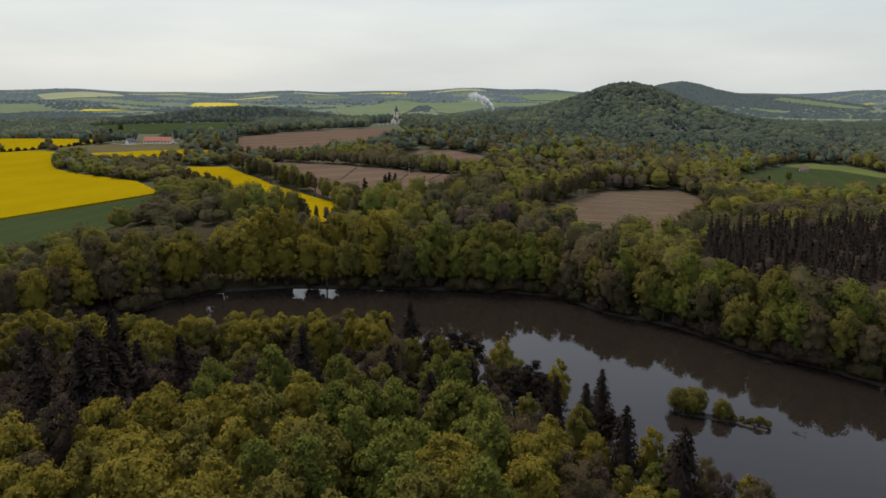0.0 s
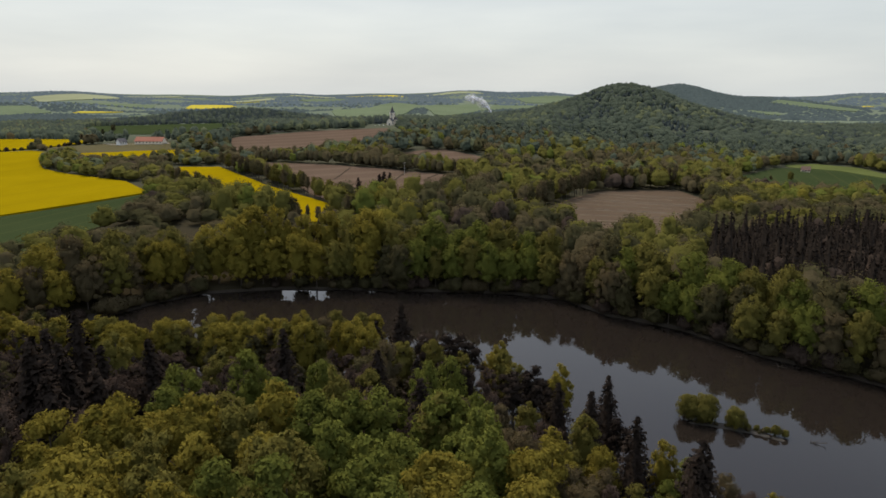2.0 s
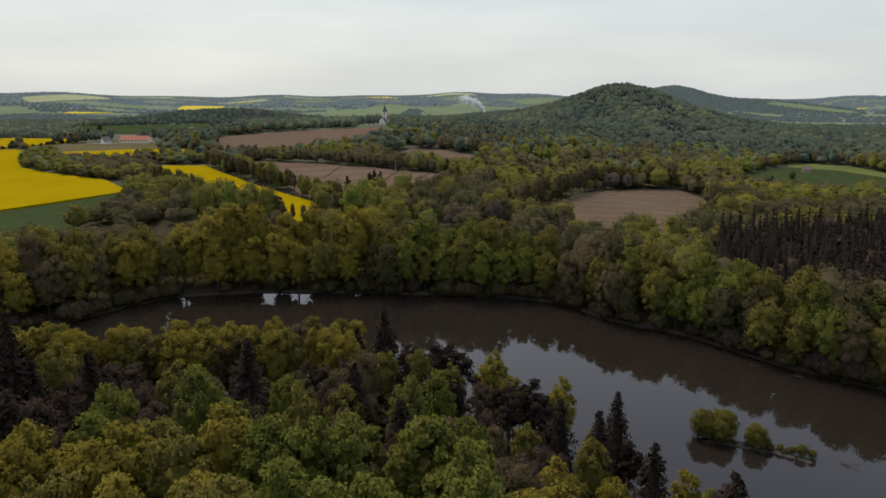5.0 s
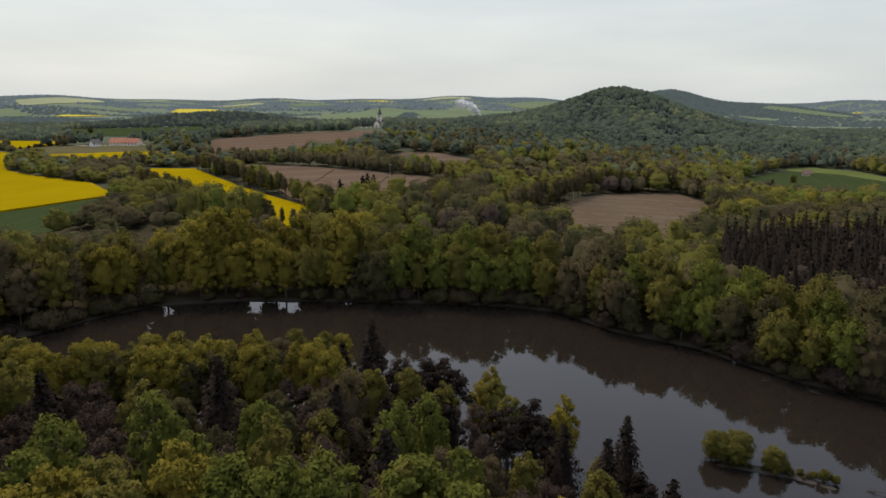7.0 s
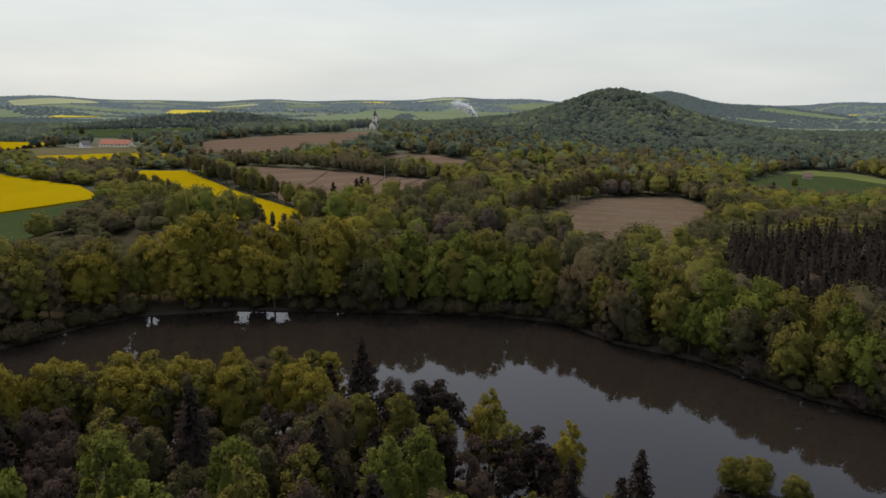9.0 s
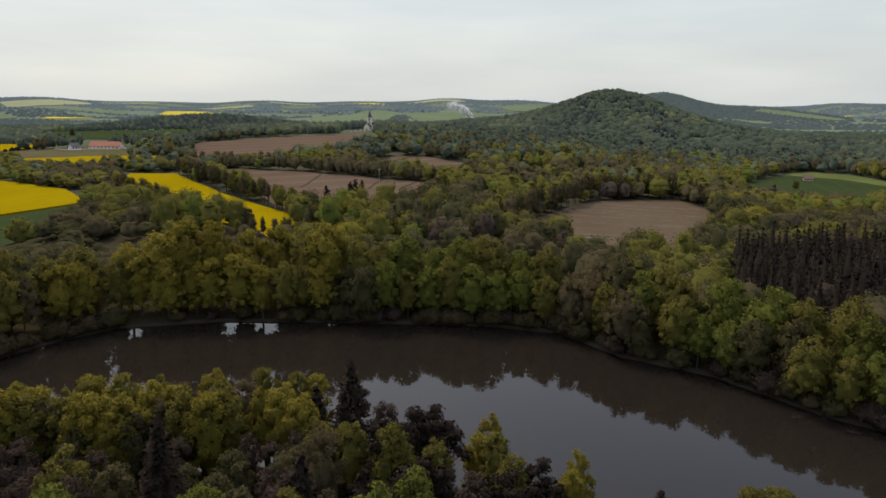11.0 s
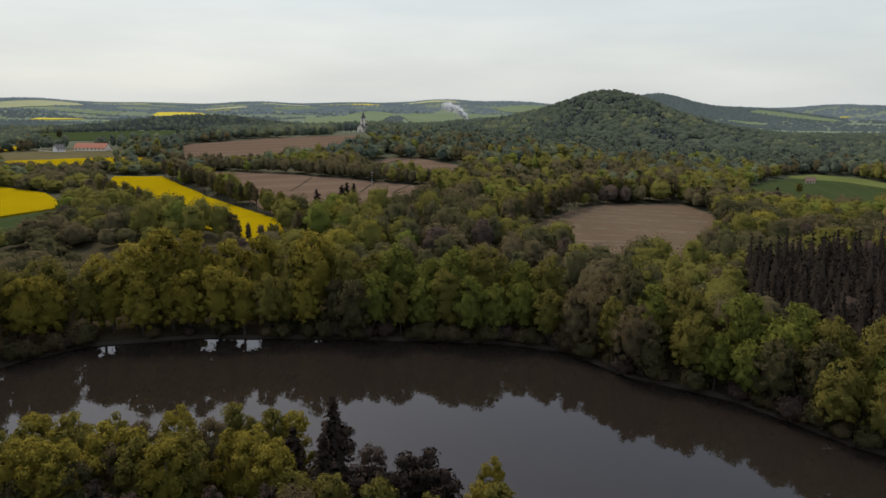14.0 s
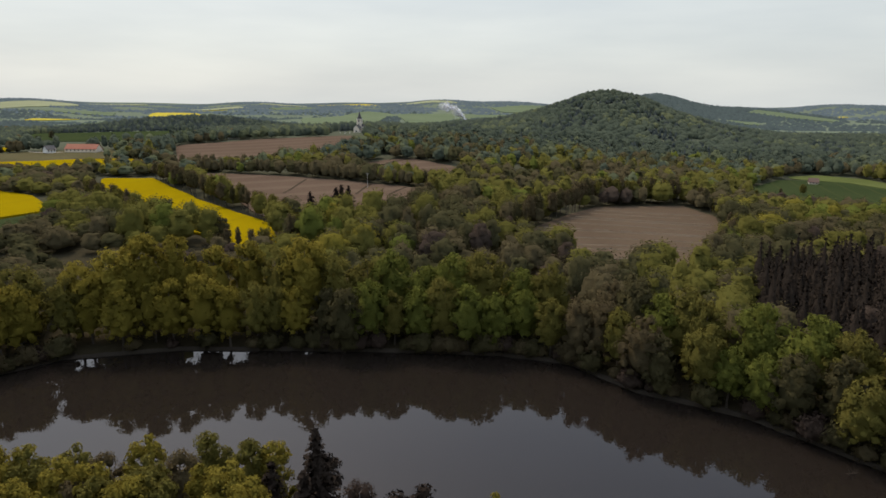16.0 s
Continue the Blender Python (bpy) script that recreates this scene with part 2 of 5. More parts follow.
def ripple(m):
    """Fine wind ripples on the water, stronger in wide patches."""
    n, l = m.node_tree.nodes, m.node_tree.links
    geo, fine, patch, mul, bmp = (n.new("ShaderNode" + k) for k in ("NewGeometry", "TexNoise", "TexNoise", "Math", "Bump"))
    fine.inputs["Scale"].default_value, fine.inputs["Detail"].default_value = 0.9, 3
    patch.inputs["Scale"].default_value = 0.02
    l.new(geo.outputs["Position"], fine.inputs["Vector"])
    l.new(geo.outputs["Position"], patch.inputs["Vector"])
    mul.operation = "MULTIPLY"
    l.new(fine.outputs["Fac"], mul.inputs[0])
    l.new(patch.outputs["Fac"], mul.inputs[1])
    bmp.inputs["Strength"].default_value, bmp.inputs["Distance"].default_value = 0.12, 0.06
    l.new(mul.outputs[0], bmp.inputs["Height"])
    b = n["Principled BSDF"]
    b.inputs["IOR"].default_value = 1.31
    l.new(bmp.outputs[0], b.inputs["Normal"])


ripple(M_WATER)


def hazed_country(m):
    """Beyond the pond's woods rough grass, paled with distance to stand in for haze."""
    n, l = m.node_tree.nodes, m.node_tree.links
    b = n["Principled BSDF"]
    was = b.inputs["Base Color"].links[0].from_socket
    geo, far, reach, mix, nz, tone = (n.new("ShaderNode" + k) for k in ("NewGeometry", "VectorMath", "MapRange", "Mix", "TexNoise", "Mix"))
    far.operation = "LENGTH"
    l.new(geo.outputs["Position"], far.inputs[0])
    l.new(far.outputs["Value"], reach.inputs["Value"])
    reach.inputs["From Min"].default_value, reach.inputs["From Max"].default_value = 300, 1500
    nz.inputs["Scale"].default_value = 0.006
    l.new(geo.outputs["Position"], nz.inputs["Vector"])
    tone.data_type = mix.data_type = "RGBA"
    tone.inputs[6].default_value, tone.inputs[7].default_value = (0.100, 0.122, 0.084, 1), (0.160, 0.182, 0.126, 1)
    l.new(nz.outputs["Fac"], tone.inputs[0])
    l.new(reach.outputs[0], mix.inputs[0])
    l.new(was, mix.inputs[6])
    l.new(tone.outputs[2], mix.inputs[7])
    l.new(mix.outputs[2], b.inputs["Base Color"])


hazed_country(M_FLOOR)

# ---- helpers for meshes ----
def mesh_of(name, verts, tris, mat, smooth=False, tint=None, normals=None):
    """A mesh from arrays of vertices and of faces with equally many corners."""
    me = bpy.data.meshes.new(name)
    verts, tris = np.asarray(verts, np.float32), np.asarray(tris, np.int32)
    k = tris.shape[1]
    me.vertices.add(len(verts))
    me.vertices.foreach_set("co", verts.ravel())
    me.loops.add(tris.size)
    me.loops.foreach_set("vertex_index", tris.ravel())
    me.polygons.add(len(tris))
    me.polygons.foreach_set("loop_start", np.arange(0, tris.size, k, dtype=np.int32))
    me.polygons.foreach_set("use_smooth", np.full(len(tris), smooth))
    me.materials.append(mat)
    me.update(calc_edges=True)
    if normals is not None:
        me.normals_split_custom_set_from_vertices(np.asarray(normals, np.float32))
    if tint is not None:
        at = me.attributes.new("tint", "FLOAT", "POINT")
        at.data.foreach_set("value", np.asarray(tint, np.float32))
    return me


def part(name, bm, mat, parent, label=""):
    """Links a bmesh as one mesh object under a thing or a part."""
    me = bpy.data.meshes.new(name)
    bm.to_mesh(me)
    bm.free()
    me.materials.append(mat)
    ob = new(name, me)
    ob.parent = parent
    return tagged(ob, label)


def box(bm, x0, x1, y0, y1, z0, z1, bevel=0.0):
    made = bmesh.ops.create_cube(bm, size=1.0)["verts"]
    for v in made:
        v.co = Vector((x0 + (v.co.x + 0.5) * (x1 - x0), y0 + (v.co.y + 0.5) * (y1 - y0), z0 + (v.co.z + 0.5) * (z1 - z0)))
    if bevel:
        bmesh.ops.bevel(bm, geom=list({e for v in made for e in v.link_edges}), offset=bevel, segments=1, affect="EDGES")


def faces(bm, points, sides):
    vs = [bm.verts.new(p) for p in points]
    for s in sides:
        bm.faces.new([vs[i] for i in s])
    return vs


# ---- ground, water and fields ----
def spread(inner, spacing, reach, growth):
    """Coordinates from 0 outwards: even up to inner, then ever wider."""
    out, v, s = [], 0.0, spacing
    while v < reach:
        out.append(v)
        v += s
        if v > inner:
            s *= growth
    return out + [reach]


side = spread(260, 5.0, 4600, 1.045)
xs = np.array([-v for v in side[:0:-1]] + side)
ahead = spread(620, 5.0, 4950, 1.035)
ys = np.array([-v for v in spread(60, 10.0, 1500, 1.15)[:0:-1]] + ahead)
gx, gy = np.meshgrid(xs, ys)
gz = land(gx, gy)
nx, ny = len(xs), len(ys)
idx = np.arange(nx * ny).reshape(ny, nx)
quads = np.stack([idx[:-1, :-1], idx[:-1, 1:], idx[1:, 1:], idx[1:, :-1]], -1).reshape(-1, 4)
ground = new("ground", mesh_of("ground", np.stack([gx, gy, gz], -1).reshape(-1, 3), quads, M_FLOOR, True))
tagged(ground, "rolling leaf-littered woodland ground round a pond", "ground", kind="structure")


def outline_fill(outline, grid, offset, edge_drop=0.0):
    """Vertices and triangles that fill an outline, draped over the land."""
    pts = []
    for (ax, ay), (bx, by) in zip(outline, outline[1:] + outline[:1]):
        n = max(1, int(math.hypot(bx - ax, by - ay) / grid))
        pts += [(ax + (bx - ax) * i / n, ay + (by - ay) * i / n) for i in range(n)]
    bm = bmesh.new()
    vs = [bm.verts.new((x, y, 0)) for x, y in pts]
    bm.faces.new(vs)
    x0, x1 = min(p[0] for p in pts), max(p[0] for p in pts)
    y0, y1 = min(p[1] for p in pts), max(p[1] for p in pts)
    for axis, lo, hi in ((0, x0, x1), (1, y0, y1)):
        for i in range(1, int((hi - lo) / grid)):
            co, no = [0, 0, 0], [0, 0, 0]
            co[axis], no[axis] = lo + i * grid, 1
            bmesh.ops.bisect_plane(bm, geom=bm.verts[:] + bm.edges[:] + bm.faces[:], plane_co=co, plane_no=no)
    for v in bm.verts:
        v.co.z = float(land(v.co.x, v.co.y)) + offset
    if edge_drop:
        rim = [e for e in bm.edges if e.is_boundary]
        down = bmesh.ops.extrude_edge_only(bm, edges=rim)
        for v in [g for g in down["geom"] if isinstance(g, bmesh.types.BMVert)]:
            v.co.z -= edge_drop
    bmesh.ops.recalc_face_normals(bm, faces=bm.faces)
    return bm


water_bm = bmesh.new()
water_bm.faces.new([water_bm.verts.new((x, y, 0)) for x, y in
                    [(-320, -200), (260, -200), (260, 270), (-320, 270)]])
water = part("water", water_bm, M_WATER, None)
tagged(water, "still dark brown pond water mirroring trees and sky", "pond", kind="structure")


def bank():
    """A strip of bare earth along the far waterline, wide on the left, thin elsewhere."""
    bm, last = bmesh.new(), None
    p = np.array(LAKE[1:17], float)
    r = np.random.default_rng(8)
    for (ax, ay), (bx, by) in zip(p, p[1:]):
        n = max(2, int(math.hypot(bx - ax, by - ay) / 1.6))
        w = np.array([bx - ax, by - ay]) / math.hypot(bx - ax, by - ay)
        for i in range(n):
            x, y = ax + (bx - ax) * i / n, ay + (by - ay) * i / n
            wide = (2.6 if x < -84 else 0.6 if x < 60 else 1.0) * r.uniform(0.7, 1.25)
            rows = []
            for k, rise in ((-0.8, -0.25), (0.1, 0.18), (0.5 * wide, 0.5), (wide, 0.75)):
                px, py = x - w[1] * k, y + w[0] * k
                rows.append(bm.verts.new((px, py, max(rise, float(land(px, py)) + 0.06 if k > 0 else rise) + r.normal(0, 0.05))))
            if last:
                for a, b, c, d in zip(last, last[1:], rows[1:], rows):
                    bm.faces.new((a, d, c, b))
            last = rows
    bmesh.ops.recalc_face_normals(bm, faces=bm.faces)
    ob = part("bank", bm, M_BANK, None)
    tagged(ob, "bare brown earth bank along the waterline", "bank", kind="structure")


bank()
FIELDS = []


def softened(outline, wobble=2.0, seed=0):
    """A field's outline with rounded corners and a slightly uneven edge."""
    p = np.array(outline, float)
    q = np.roll(p, -1, 0)
    p = np.stack([0.9 * p + 0.1 * q, 0.1 * p + 0.9 * q], 1).reshape(-1, 2)
    r = np.random.default_rng(seed)
    return [(float(a), float(b)) for a, b in p + r.normal(0, wobble, p.shape)]


def field(name, outline, mat, label, category, height=0.5, grid=12.0, wobble=1.2):
    outline = softened(outline, wobble, len(FIELDS))
    FIELDS.append(outline)
    ob = part(name, outline_fill(outline, grid, height, height + 0.8), mat, None)
    return tagged(ob, label, category, kind="structure")


field("rapeseed_field", [(-578, 646), (-432, 638), (-387, 637), (-354, 612), (-331, 552), (-310, 518), (-270, 490), (-219, 461), (-180, 414), (-210, 376), (-236, 341), (-261, 282)], M_RAPE,
      "large bright yellow rapeseed field in full flower", "field", 1.1, 12.0, 1.2)
field("green_field", [(-236, 340), (-209, 374), (-180, 411), (-161, 342), (-172, 292), (-171, 244), (-189, 202), (-260, 281)], M_CROP,
      "strip of dark green young cereal beside rapeseed", "field", 0.5, 12.0, 1.2)
field("rapeseed_field", [(-208, 523), (-177, 524), (-148, 486), (-121, 448), (-94, 415), (-67, 386), (-50, 336), (-67, 334), (-81, 351), (-96, 363), (-108, 368), (-132, 404), (-174, 454)], M_RAPE,
      "narrow strip of yellow rapeseed between tree belts", "field", 1.1, 12.0, 1.2)
field("rapeseed_field", [(-314, 570), (-328, 604), (-288, 609), (-235, 627), (-204, 618), (-221, 598), (-247, 544)], M_RAPE,
      "thin yellow rapeseed field below the farm", "field", 1.1, 12.0, 1.2)
field("rapeseed_field", [(-742, 877), (-547, 812), (-469, 786), (-412, 756), (-365, 703), (-393, 667), (-440, 649), (-540, 634)], M_RAPE,
      "far yellow rapeseed field beside a row of trees", "field", 1.1, 12.0, 1.2)
field("ploughed_field", [(-230, 736), (-152, 790), (-65, 808), (-28, 732), (-78, 629), (-134, 588), (-180, 590)], M_SOIL,
      "broad reddish-brown ploughed field below the church", "field", 0.4, 12.0, 1.2)
field("ploughed_field", [(-48, 587), (-2, 623), (36, 584), (40, 546), (29, 508), (3, 512), (-21, 543)], M_SOIL,
      "small reddish-brown ploughed field between hedges", "field", 0.4, 12.0, 1.2)
field("ploughed_field", [(-152, 551), (-105, 542), (-28, 508), (18, 489), (-1, 394), (-47, 370), (-82, 417), (-131, 513)], M_SOIL,
      "long reddish-brown ploughed field with wheel tracks", "field", 0.4, 12.0, 1.2)
field("stubble_field", [(57, 373), (84, 410), (111, 441), (161, 450), (168, 415), (154, 375), (123, 322), (92, 300), (74, 300), (52, 340)], M_STUBBLE,
      "bare brown field crossed by pale straw rows", "field", 0.4, 12.0, 1.2)
field("green_field", [(235, 522), (310, 600), (349, 577), (361, 527), (431, 510), (376, 443), (306, 445), (249, 432), (216, 461)], M_CROP,
      "green cereal field in the valley beside woods", "field", 0.5, 12.0, 1.2)
field("meadow", [(323, 618), (356, 625), (380, 594), (378, 553), (447, 531), (363, 530), (351, 580), (318, 603)], M_MEADOW,
      "light green meadow round a small house", "meadow", 0.4, 12.0, 1.2)
field("green_field", [(-658, 1242), (-518, 1253), (-359, 1221), (-301, 1070), (-233, 768), (-347, 837), (-451, 871)], M_CROP,
      "wide dark green cereal field behind the farm", "field", 0.5, 60.0, 6)
field("pasture", [(-401, 670), (-355, 682), (-279, 700), (-241, 636), (-304, 602), (-357, 613)], M_YARD,
      "dull olive rough pasture round the farm", "pasture", 0.3, 12.0, 1.2)
field("stubble_field", [(66, 566), (84, 572), (112, 552), (100, 536), (80, 545)], M_SOIL,
      "small brown field between hedges in the valley", "field", 0.4, 12.0, 1.2)
field("pasture", [(112, 640), (135, 652), (165, 626), (146, 604), (124, 618)], M_YARD,
      "dull olive pasture below the wooded hill", "pasture", 0.3, 12.0, 1.2)
field("meadow", [(-364, 2211), (-188, 2637), (-51, 2504), (-100, 1847), (-215, 1448)], M_HAZED_GRASS,
      "distant green meadow on a slope, paled for haze", "meadow", 2, 60.0, 6)
field("meadow", [(-93, 2497), (399, 2672), (211, 2133), (-6, 1791)], M_HAZED_GRASS,
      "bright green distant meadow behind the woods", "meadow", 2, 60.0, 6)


def far_fields():
    """A patchwork of small fields on the distant hills."""
    r = np.random.default_rng(5)
    looks = [(M_HAZED_GRASS, "meadow", "light green meadow on a distant hillside"), (M_PALE, "pale_field", "pale sown field on a distant hillside"),
             (M_HAZED_RAPE, "rapeseed_field", "yellow rapeseed strip on a distant hillside"), (M_HAZED_GRASS, "meadow", "light green meadow on a distant hillside")]
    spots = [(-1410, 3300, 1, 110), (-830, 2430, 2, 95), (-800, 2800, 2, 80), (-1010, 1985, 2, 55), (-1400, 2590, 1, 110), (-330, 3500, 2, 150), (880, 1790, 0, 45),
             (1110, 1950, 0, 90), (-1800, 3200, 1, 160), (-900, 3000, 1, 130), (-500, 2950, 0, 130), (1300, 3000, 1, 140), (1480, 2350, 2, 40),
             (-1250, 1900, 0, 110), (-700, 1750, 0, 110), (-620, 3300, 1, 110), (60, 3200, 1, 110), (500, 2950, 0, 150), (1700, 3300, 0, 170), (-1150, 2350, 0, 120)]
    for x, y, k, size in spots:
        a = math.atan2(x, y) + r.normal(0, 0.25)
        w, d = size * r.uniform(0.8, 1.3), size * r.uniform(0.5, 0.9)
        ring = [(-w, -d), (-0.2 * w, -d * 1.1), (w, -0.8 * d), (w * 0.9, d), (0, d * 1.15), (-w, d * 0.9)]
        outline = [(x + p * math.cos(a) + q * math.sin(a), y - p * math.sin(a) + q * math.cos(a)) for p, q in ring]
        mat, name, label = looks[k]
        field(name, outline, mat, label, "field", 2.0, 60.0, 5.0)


far_fields()


def on_field(x, y, margin=3.0):
    hit = np.zeros(np.shape(x), bool)
    for f in FIELDS:
        p = np.array(f)
        near = (x > p[:, 0].min() - 9) & (x < p[:, 0].max() + 9) & (y > p[:, 1].min() - 9) & (y < p[:, 1].max() + 9)
        if near.any():
            hit[near] |= edge_distance(f, x[near], y[near]) < margin
    return hit


# ---- trees ----
def sprays(at, out, size, rng, slim=0.7, loose=0.42):
    """A small pointed leaf spray at each place, facing about the way given."""
    n = len(at)
    normal = out + rng.normal(0, loose, (n, 3))
    normal /= np.linalg.norm(normal, axis=1, keepdims=True)
    a = np.cross(normal, rng.normal(0, 1, (n, 3)))
    a /= np.linalg.norm(a, axis=1, keepdims=True) + 1e-9
    b = np.cross(normal, a)
    s = (size * rng.uniform(0.6, 1.35, n))[:, None]
    v = np.stack([at - a * s * slim - b * s * 0.6, at + a * s * slim - b * s * 0.6, at + b * s * 1.1 - normal * s * 0.2], 1)
    return v.reshape(-1, 3), np.arange(3 * n).reshape(-1, 3)


def ball(segments, rings):
    v = [(0, 0, 1)]
    for r in range(1, rings):
        p = math.pi * r / rings
        v += [(math.sin(p) * math.cos(2 * math.pi * s / segments), math.sin(p) * math.sin(2 * math.pi * s / segments), math.cos(p)) for s in range(segments)]
    v.append((0, 0, -1))
    f = [(0, 1 + s, 1 + (s + 1) % segments) for s in range(segments)]
    for r in range(rings - 2):
        for s in range(segments):
            a, b = 1 + r * segments + s, 1 + r * segments + (s + 1) % segments
            f += [(a, a + segments, b + segments), (a, b + segments, b)]
    last = len(v) - 1
    f += [(last, last - segments + (s + 1) % segments, last - segments + s) for s in range(segments)]
    return np.array(v), np.array(f)


def join(*pieces):
    vs, fs, n = [], [], 0
    for v, f in pieces:
        vs.append(v)
        fs.append(f + n)
        n += len(v)
    return np.concatenate(vs), np.concatenate(fs)


def crown(seed, height, radius, low, leaves, leaf, lobes=36, core=(8, 6), slim=0.7, fill=0.86, blob=(5, 4), skirt=1.5, heart=0.72, uneven=1.0, lift=0.14):
    """A broadleaf crown: a dome of overlapping leafy boughs, each a mass of foliage under a skin of leaf sprays."""
    rng = np.random.default_rng(seed)
    mid = low + 0.45 * (height - low)
    up, down = height - mid, mid - low
    k = np.arange(lobes) + 0.5
    p, q = np.arccos(1 - skirt * k / lobes), math.pi * (1 + 5**0.5) * k + rng.uniform(0, 6.28)
    way = np.stack([np.cos(q) * np.sin(p), np.sin(q) * np.sin(p), np.cos(p)], 1) + rng.normal(0, 0.11, (lobes, 3))
    way /= np.linalg.norm(way, axis=1, keepdims=True)
    az, ph = np.arctan2(way[:, 1], way[:, 0]), rng.uniform(0, 6.28, 3)
    bulge = 1 + uneven * (0.10 * np.sin(2 * az + ph[0]) + 0.09 * np.sin(3 * az + ph[1] + 3 * way[:, 2]) + 0.06 * np.sin(5 * az + ph[2]))
    tall = np.where(way[:, 2] > 0, up, down)
    frame_ = np.stack([np.full(lobes, radius), np.full(lobes, radius), tall], 1)
    size = rng.uniform(0.65, 1.35, lobes) * radius * 1.75 / math.sqrt(lobes)
    centre = way * (frame_ - size[:, None] * [0.9, 0.9, 1.0]) * np.stack([bulge, bulge, np.ones(lobes)], 1) * rng.uniform(0.9, 1.02, (lobes, 1))

    def dome(v):
        t = v / [radius, radius, 1] / np.where(v[:, 2:] > 0, [1, 1, up], [1, 1, down])
        return t / (np.linalg.norm(t, axis=1, keepdims=True) + 1e-6)

    share = size**2 * (0.6 + np.clip(way[:, 2] + 0.25, 0, 1))
    pick = rng.choice(lobes, 2 * leaves, p=share / share.sum())
    d = rng.normal(0, 1, (2 * leaves, 3)) + way[pick] * 0.9 + [0, 0, 0.4]
    d /= np.linalg.norm(d, axis=1, keepdims=True)
    at = centre[pick] + d * (size[pick] * rng.uniform(0.72, 1.2, 2 * leaves))[:, None]
    buried = np.zeros(2 * leaves, bool)
    for c, r in zip(centre, size):
        buried |= ((at - c) ** 2).sum(1) < (0.7 * r) ** 2
    keep = np.nonzero(~buried)[0][:leaves]
    at, d = at[keep], d[keep]
    v, f = sprays(at + [0, 0, mid], d, leaf, rng, slim)
    bits, ns = [(v, f)], [(0.46 * d + 0.66 * dome(at) + rng.normal(0, 0.24, d.shape)).repeat(3, 0)]
    if heart:
        cv, cf = ball(*core)
        bits.append((cv * [radius * heart, radius * heart, 1] * np.where(cv[:, 2:] > 0, [1, 1, up * heart], [1, 1, down * heart]) * rng.uniform(0.9, 1.08, (len(cv), 1)) + [0, 0, mid], cf))
        ns.append(cv * 0.9)
    bv, bf = ball(*blob)
    for c, r in zip(centre, size) if fill else ():
        b = bv * r * fill * rng.uniform(0.8, 1.12, (len(bv), 1)) + c
        bits.append((b + [0, 0, mid], bf))
        ns.append(0.3 * bv + 0.7 * dome(b))
    n = np.concatenate(ns) + [0, 0, lift]
    return (*join(*bits), n / (np.linalg.norm(n, axis=1, keepdims=True) + 1e-6))


def limb(a, b, r0, r1, n=6):
    a, b = np.array(a, float), np.array(b, float)
    w = (b - a) / np.linalg.norm(b - a)
    u = np.cross(w, [0.3, 0.8, 0.5])
    u /= np.linalg.norm(u)
    s = np.cross(w, u)
    ang = np.arange(n) * 2 * math.pi / n
    ring = np.cos(ang)[:, None] * u + np.sin(ang)[:, None] * s
    i, j = np.arange(n), (np.arange(n) + 1) % n
    return np.concatenate([a + ring * r0, b + ring * r1]), np.concatenate([np.stack([i, j, j + n], 1), np.stack([i, j + n, i + n], 1)])


def trunk(seed, height, girth, low, spreads=2.6, n=7):
    """A tapered, slightly bent trunk with rising limbs."""
    rng = np.random.default_rng(seed + 50)
    bend = rng.normal(0, 0.03 * height, 2)
    knee, top = (bend[0] * 0.4, bend[1] * 0.4, height * 0.45), (bend[0], bend[1], height * 0.86)
    out = [limb((0, 0, -1.2), (0, 0, 0.5), girth * 1.5, girth, 7), limb((0, 0, 0.5), knee, girth, girth * 0.7, 7), limb(knee, top, girth * 0.7, girth * 0.18, 6)]
    for i in range(n):
        a, z = 2.4 * i + rng.uniform(0, 0.8), height * rng.uniform(max(0.25, low / height), 0.62)
        s = z / (height * 0.86)
        r = spreads * rng.uniform(0.7, 1.2)
        out.append(limb((bend[0] * s, bend[1] * s, z), (math.cos(a) * r, math.sin(a) * r, z + height * rng.uniform(0.12, 0.28)), girth * 0.38, girth * 0.08, 5))
    return join(*out)


def spruce(seed, height, radius, tiers, arms, leaf, droop=0.35, ragged=0.25):
    """A conifer: tiers of drooping branches, each a row of needle sprays."""
    rng = np.random.default_rng(seed)
    at, out = [], []
    for i in range(tiers):
        s = (i + 0.5) / tiers
        z, r = height * (0.10 + 0.90 * s), radius * (1 - s) ** 0.8 + 0.15
        for k in range(max(3, int(arms * (1 - 0.6 * s)))):
            if rng.random() < ragged * 0.5:
                continue
            a, reach = rng.uniform(0, 2 * math.pi), r * rng.uniform(1 - ragged, 1 + ragged)
            for q in np.arange(0.3, 1.01, 0.22 if reach > 1 else 0.35):
                at.append((math.cos(a) * reach * q, math.sin(a) * reach * q, z - droop * reach * q * q + rng.normal(0, 0.1)))
                out.append((math.cos(a) * 0.7, math.sin(a) * 0.7, 0.6))
    at, out = np.array(at), np.array(out)
    v, f = sprays(at, out, leaf, rng, 0.55)
    cv, cf = limb((0, 0, height * 0.06), (0, 0, height * 0.97), radius * 0.62, 0.05, 7)
    n = np.concatenate([(out + rng.normal(0, 0.15, out.shape)).repeat(3, 0), cv * [1, 1, 0] / radius + [0, 0, 0.3]])
    return (*join((v, f), (cv, cf)), n / np.linalg.norm(n, axis=1, keepdims=True))


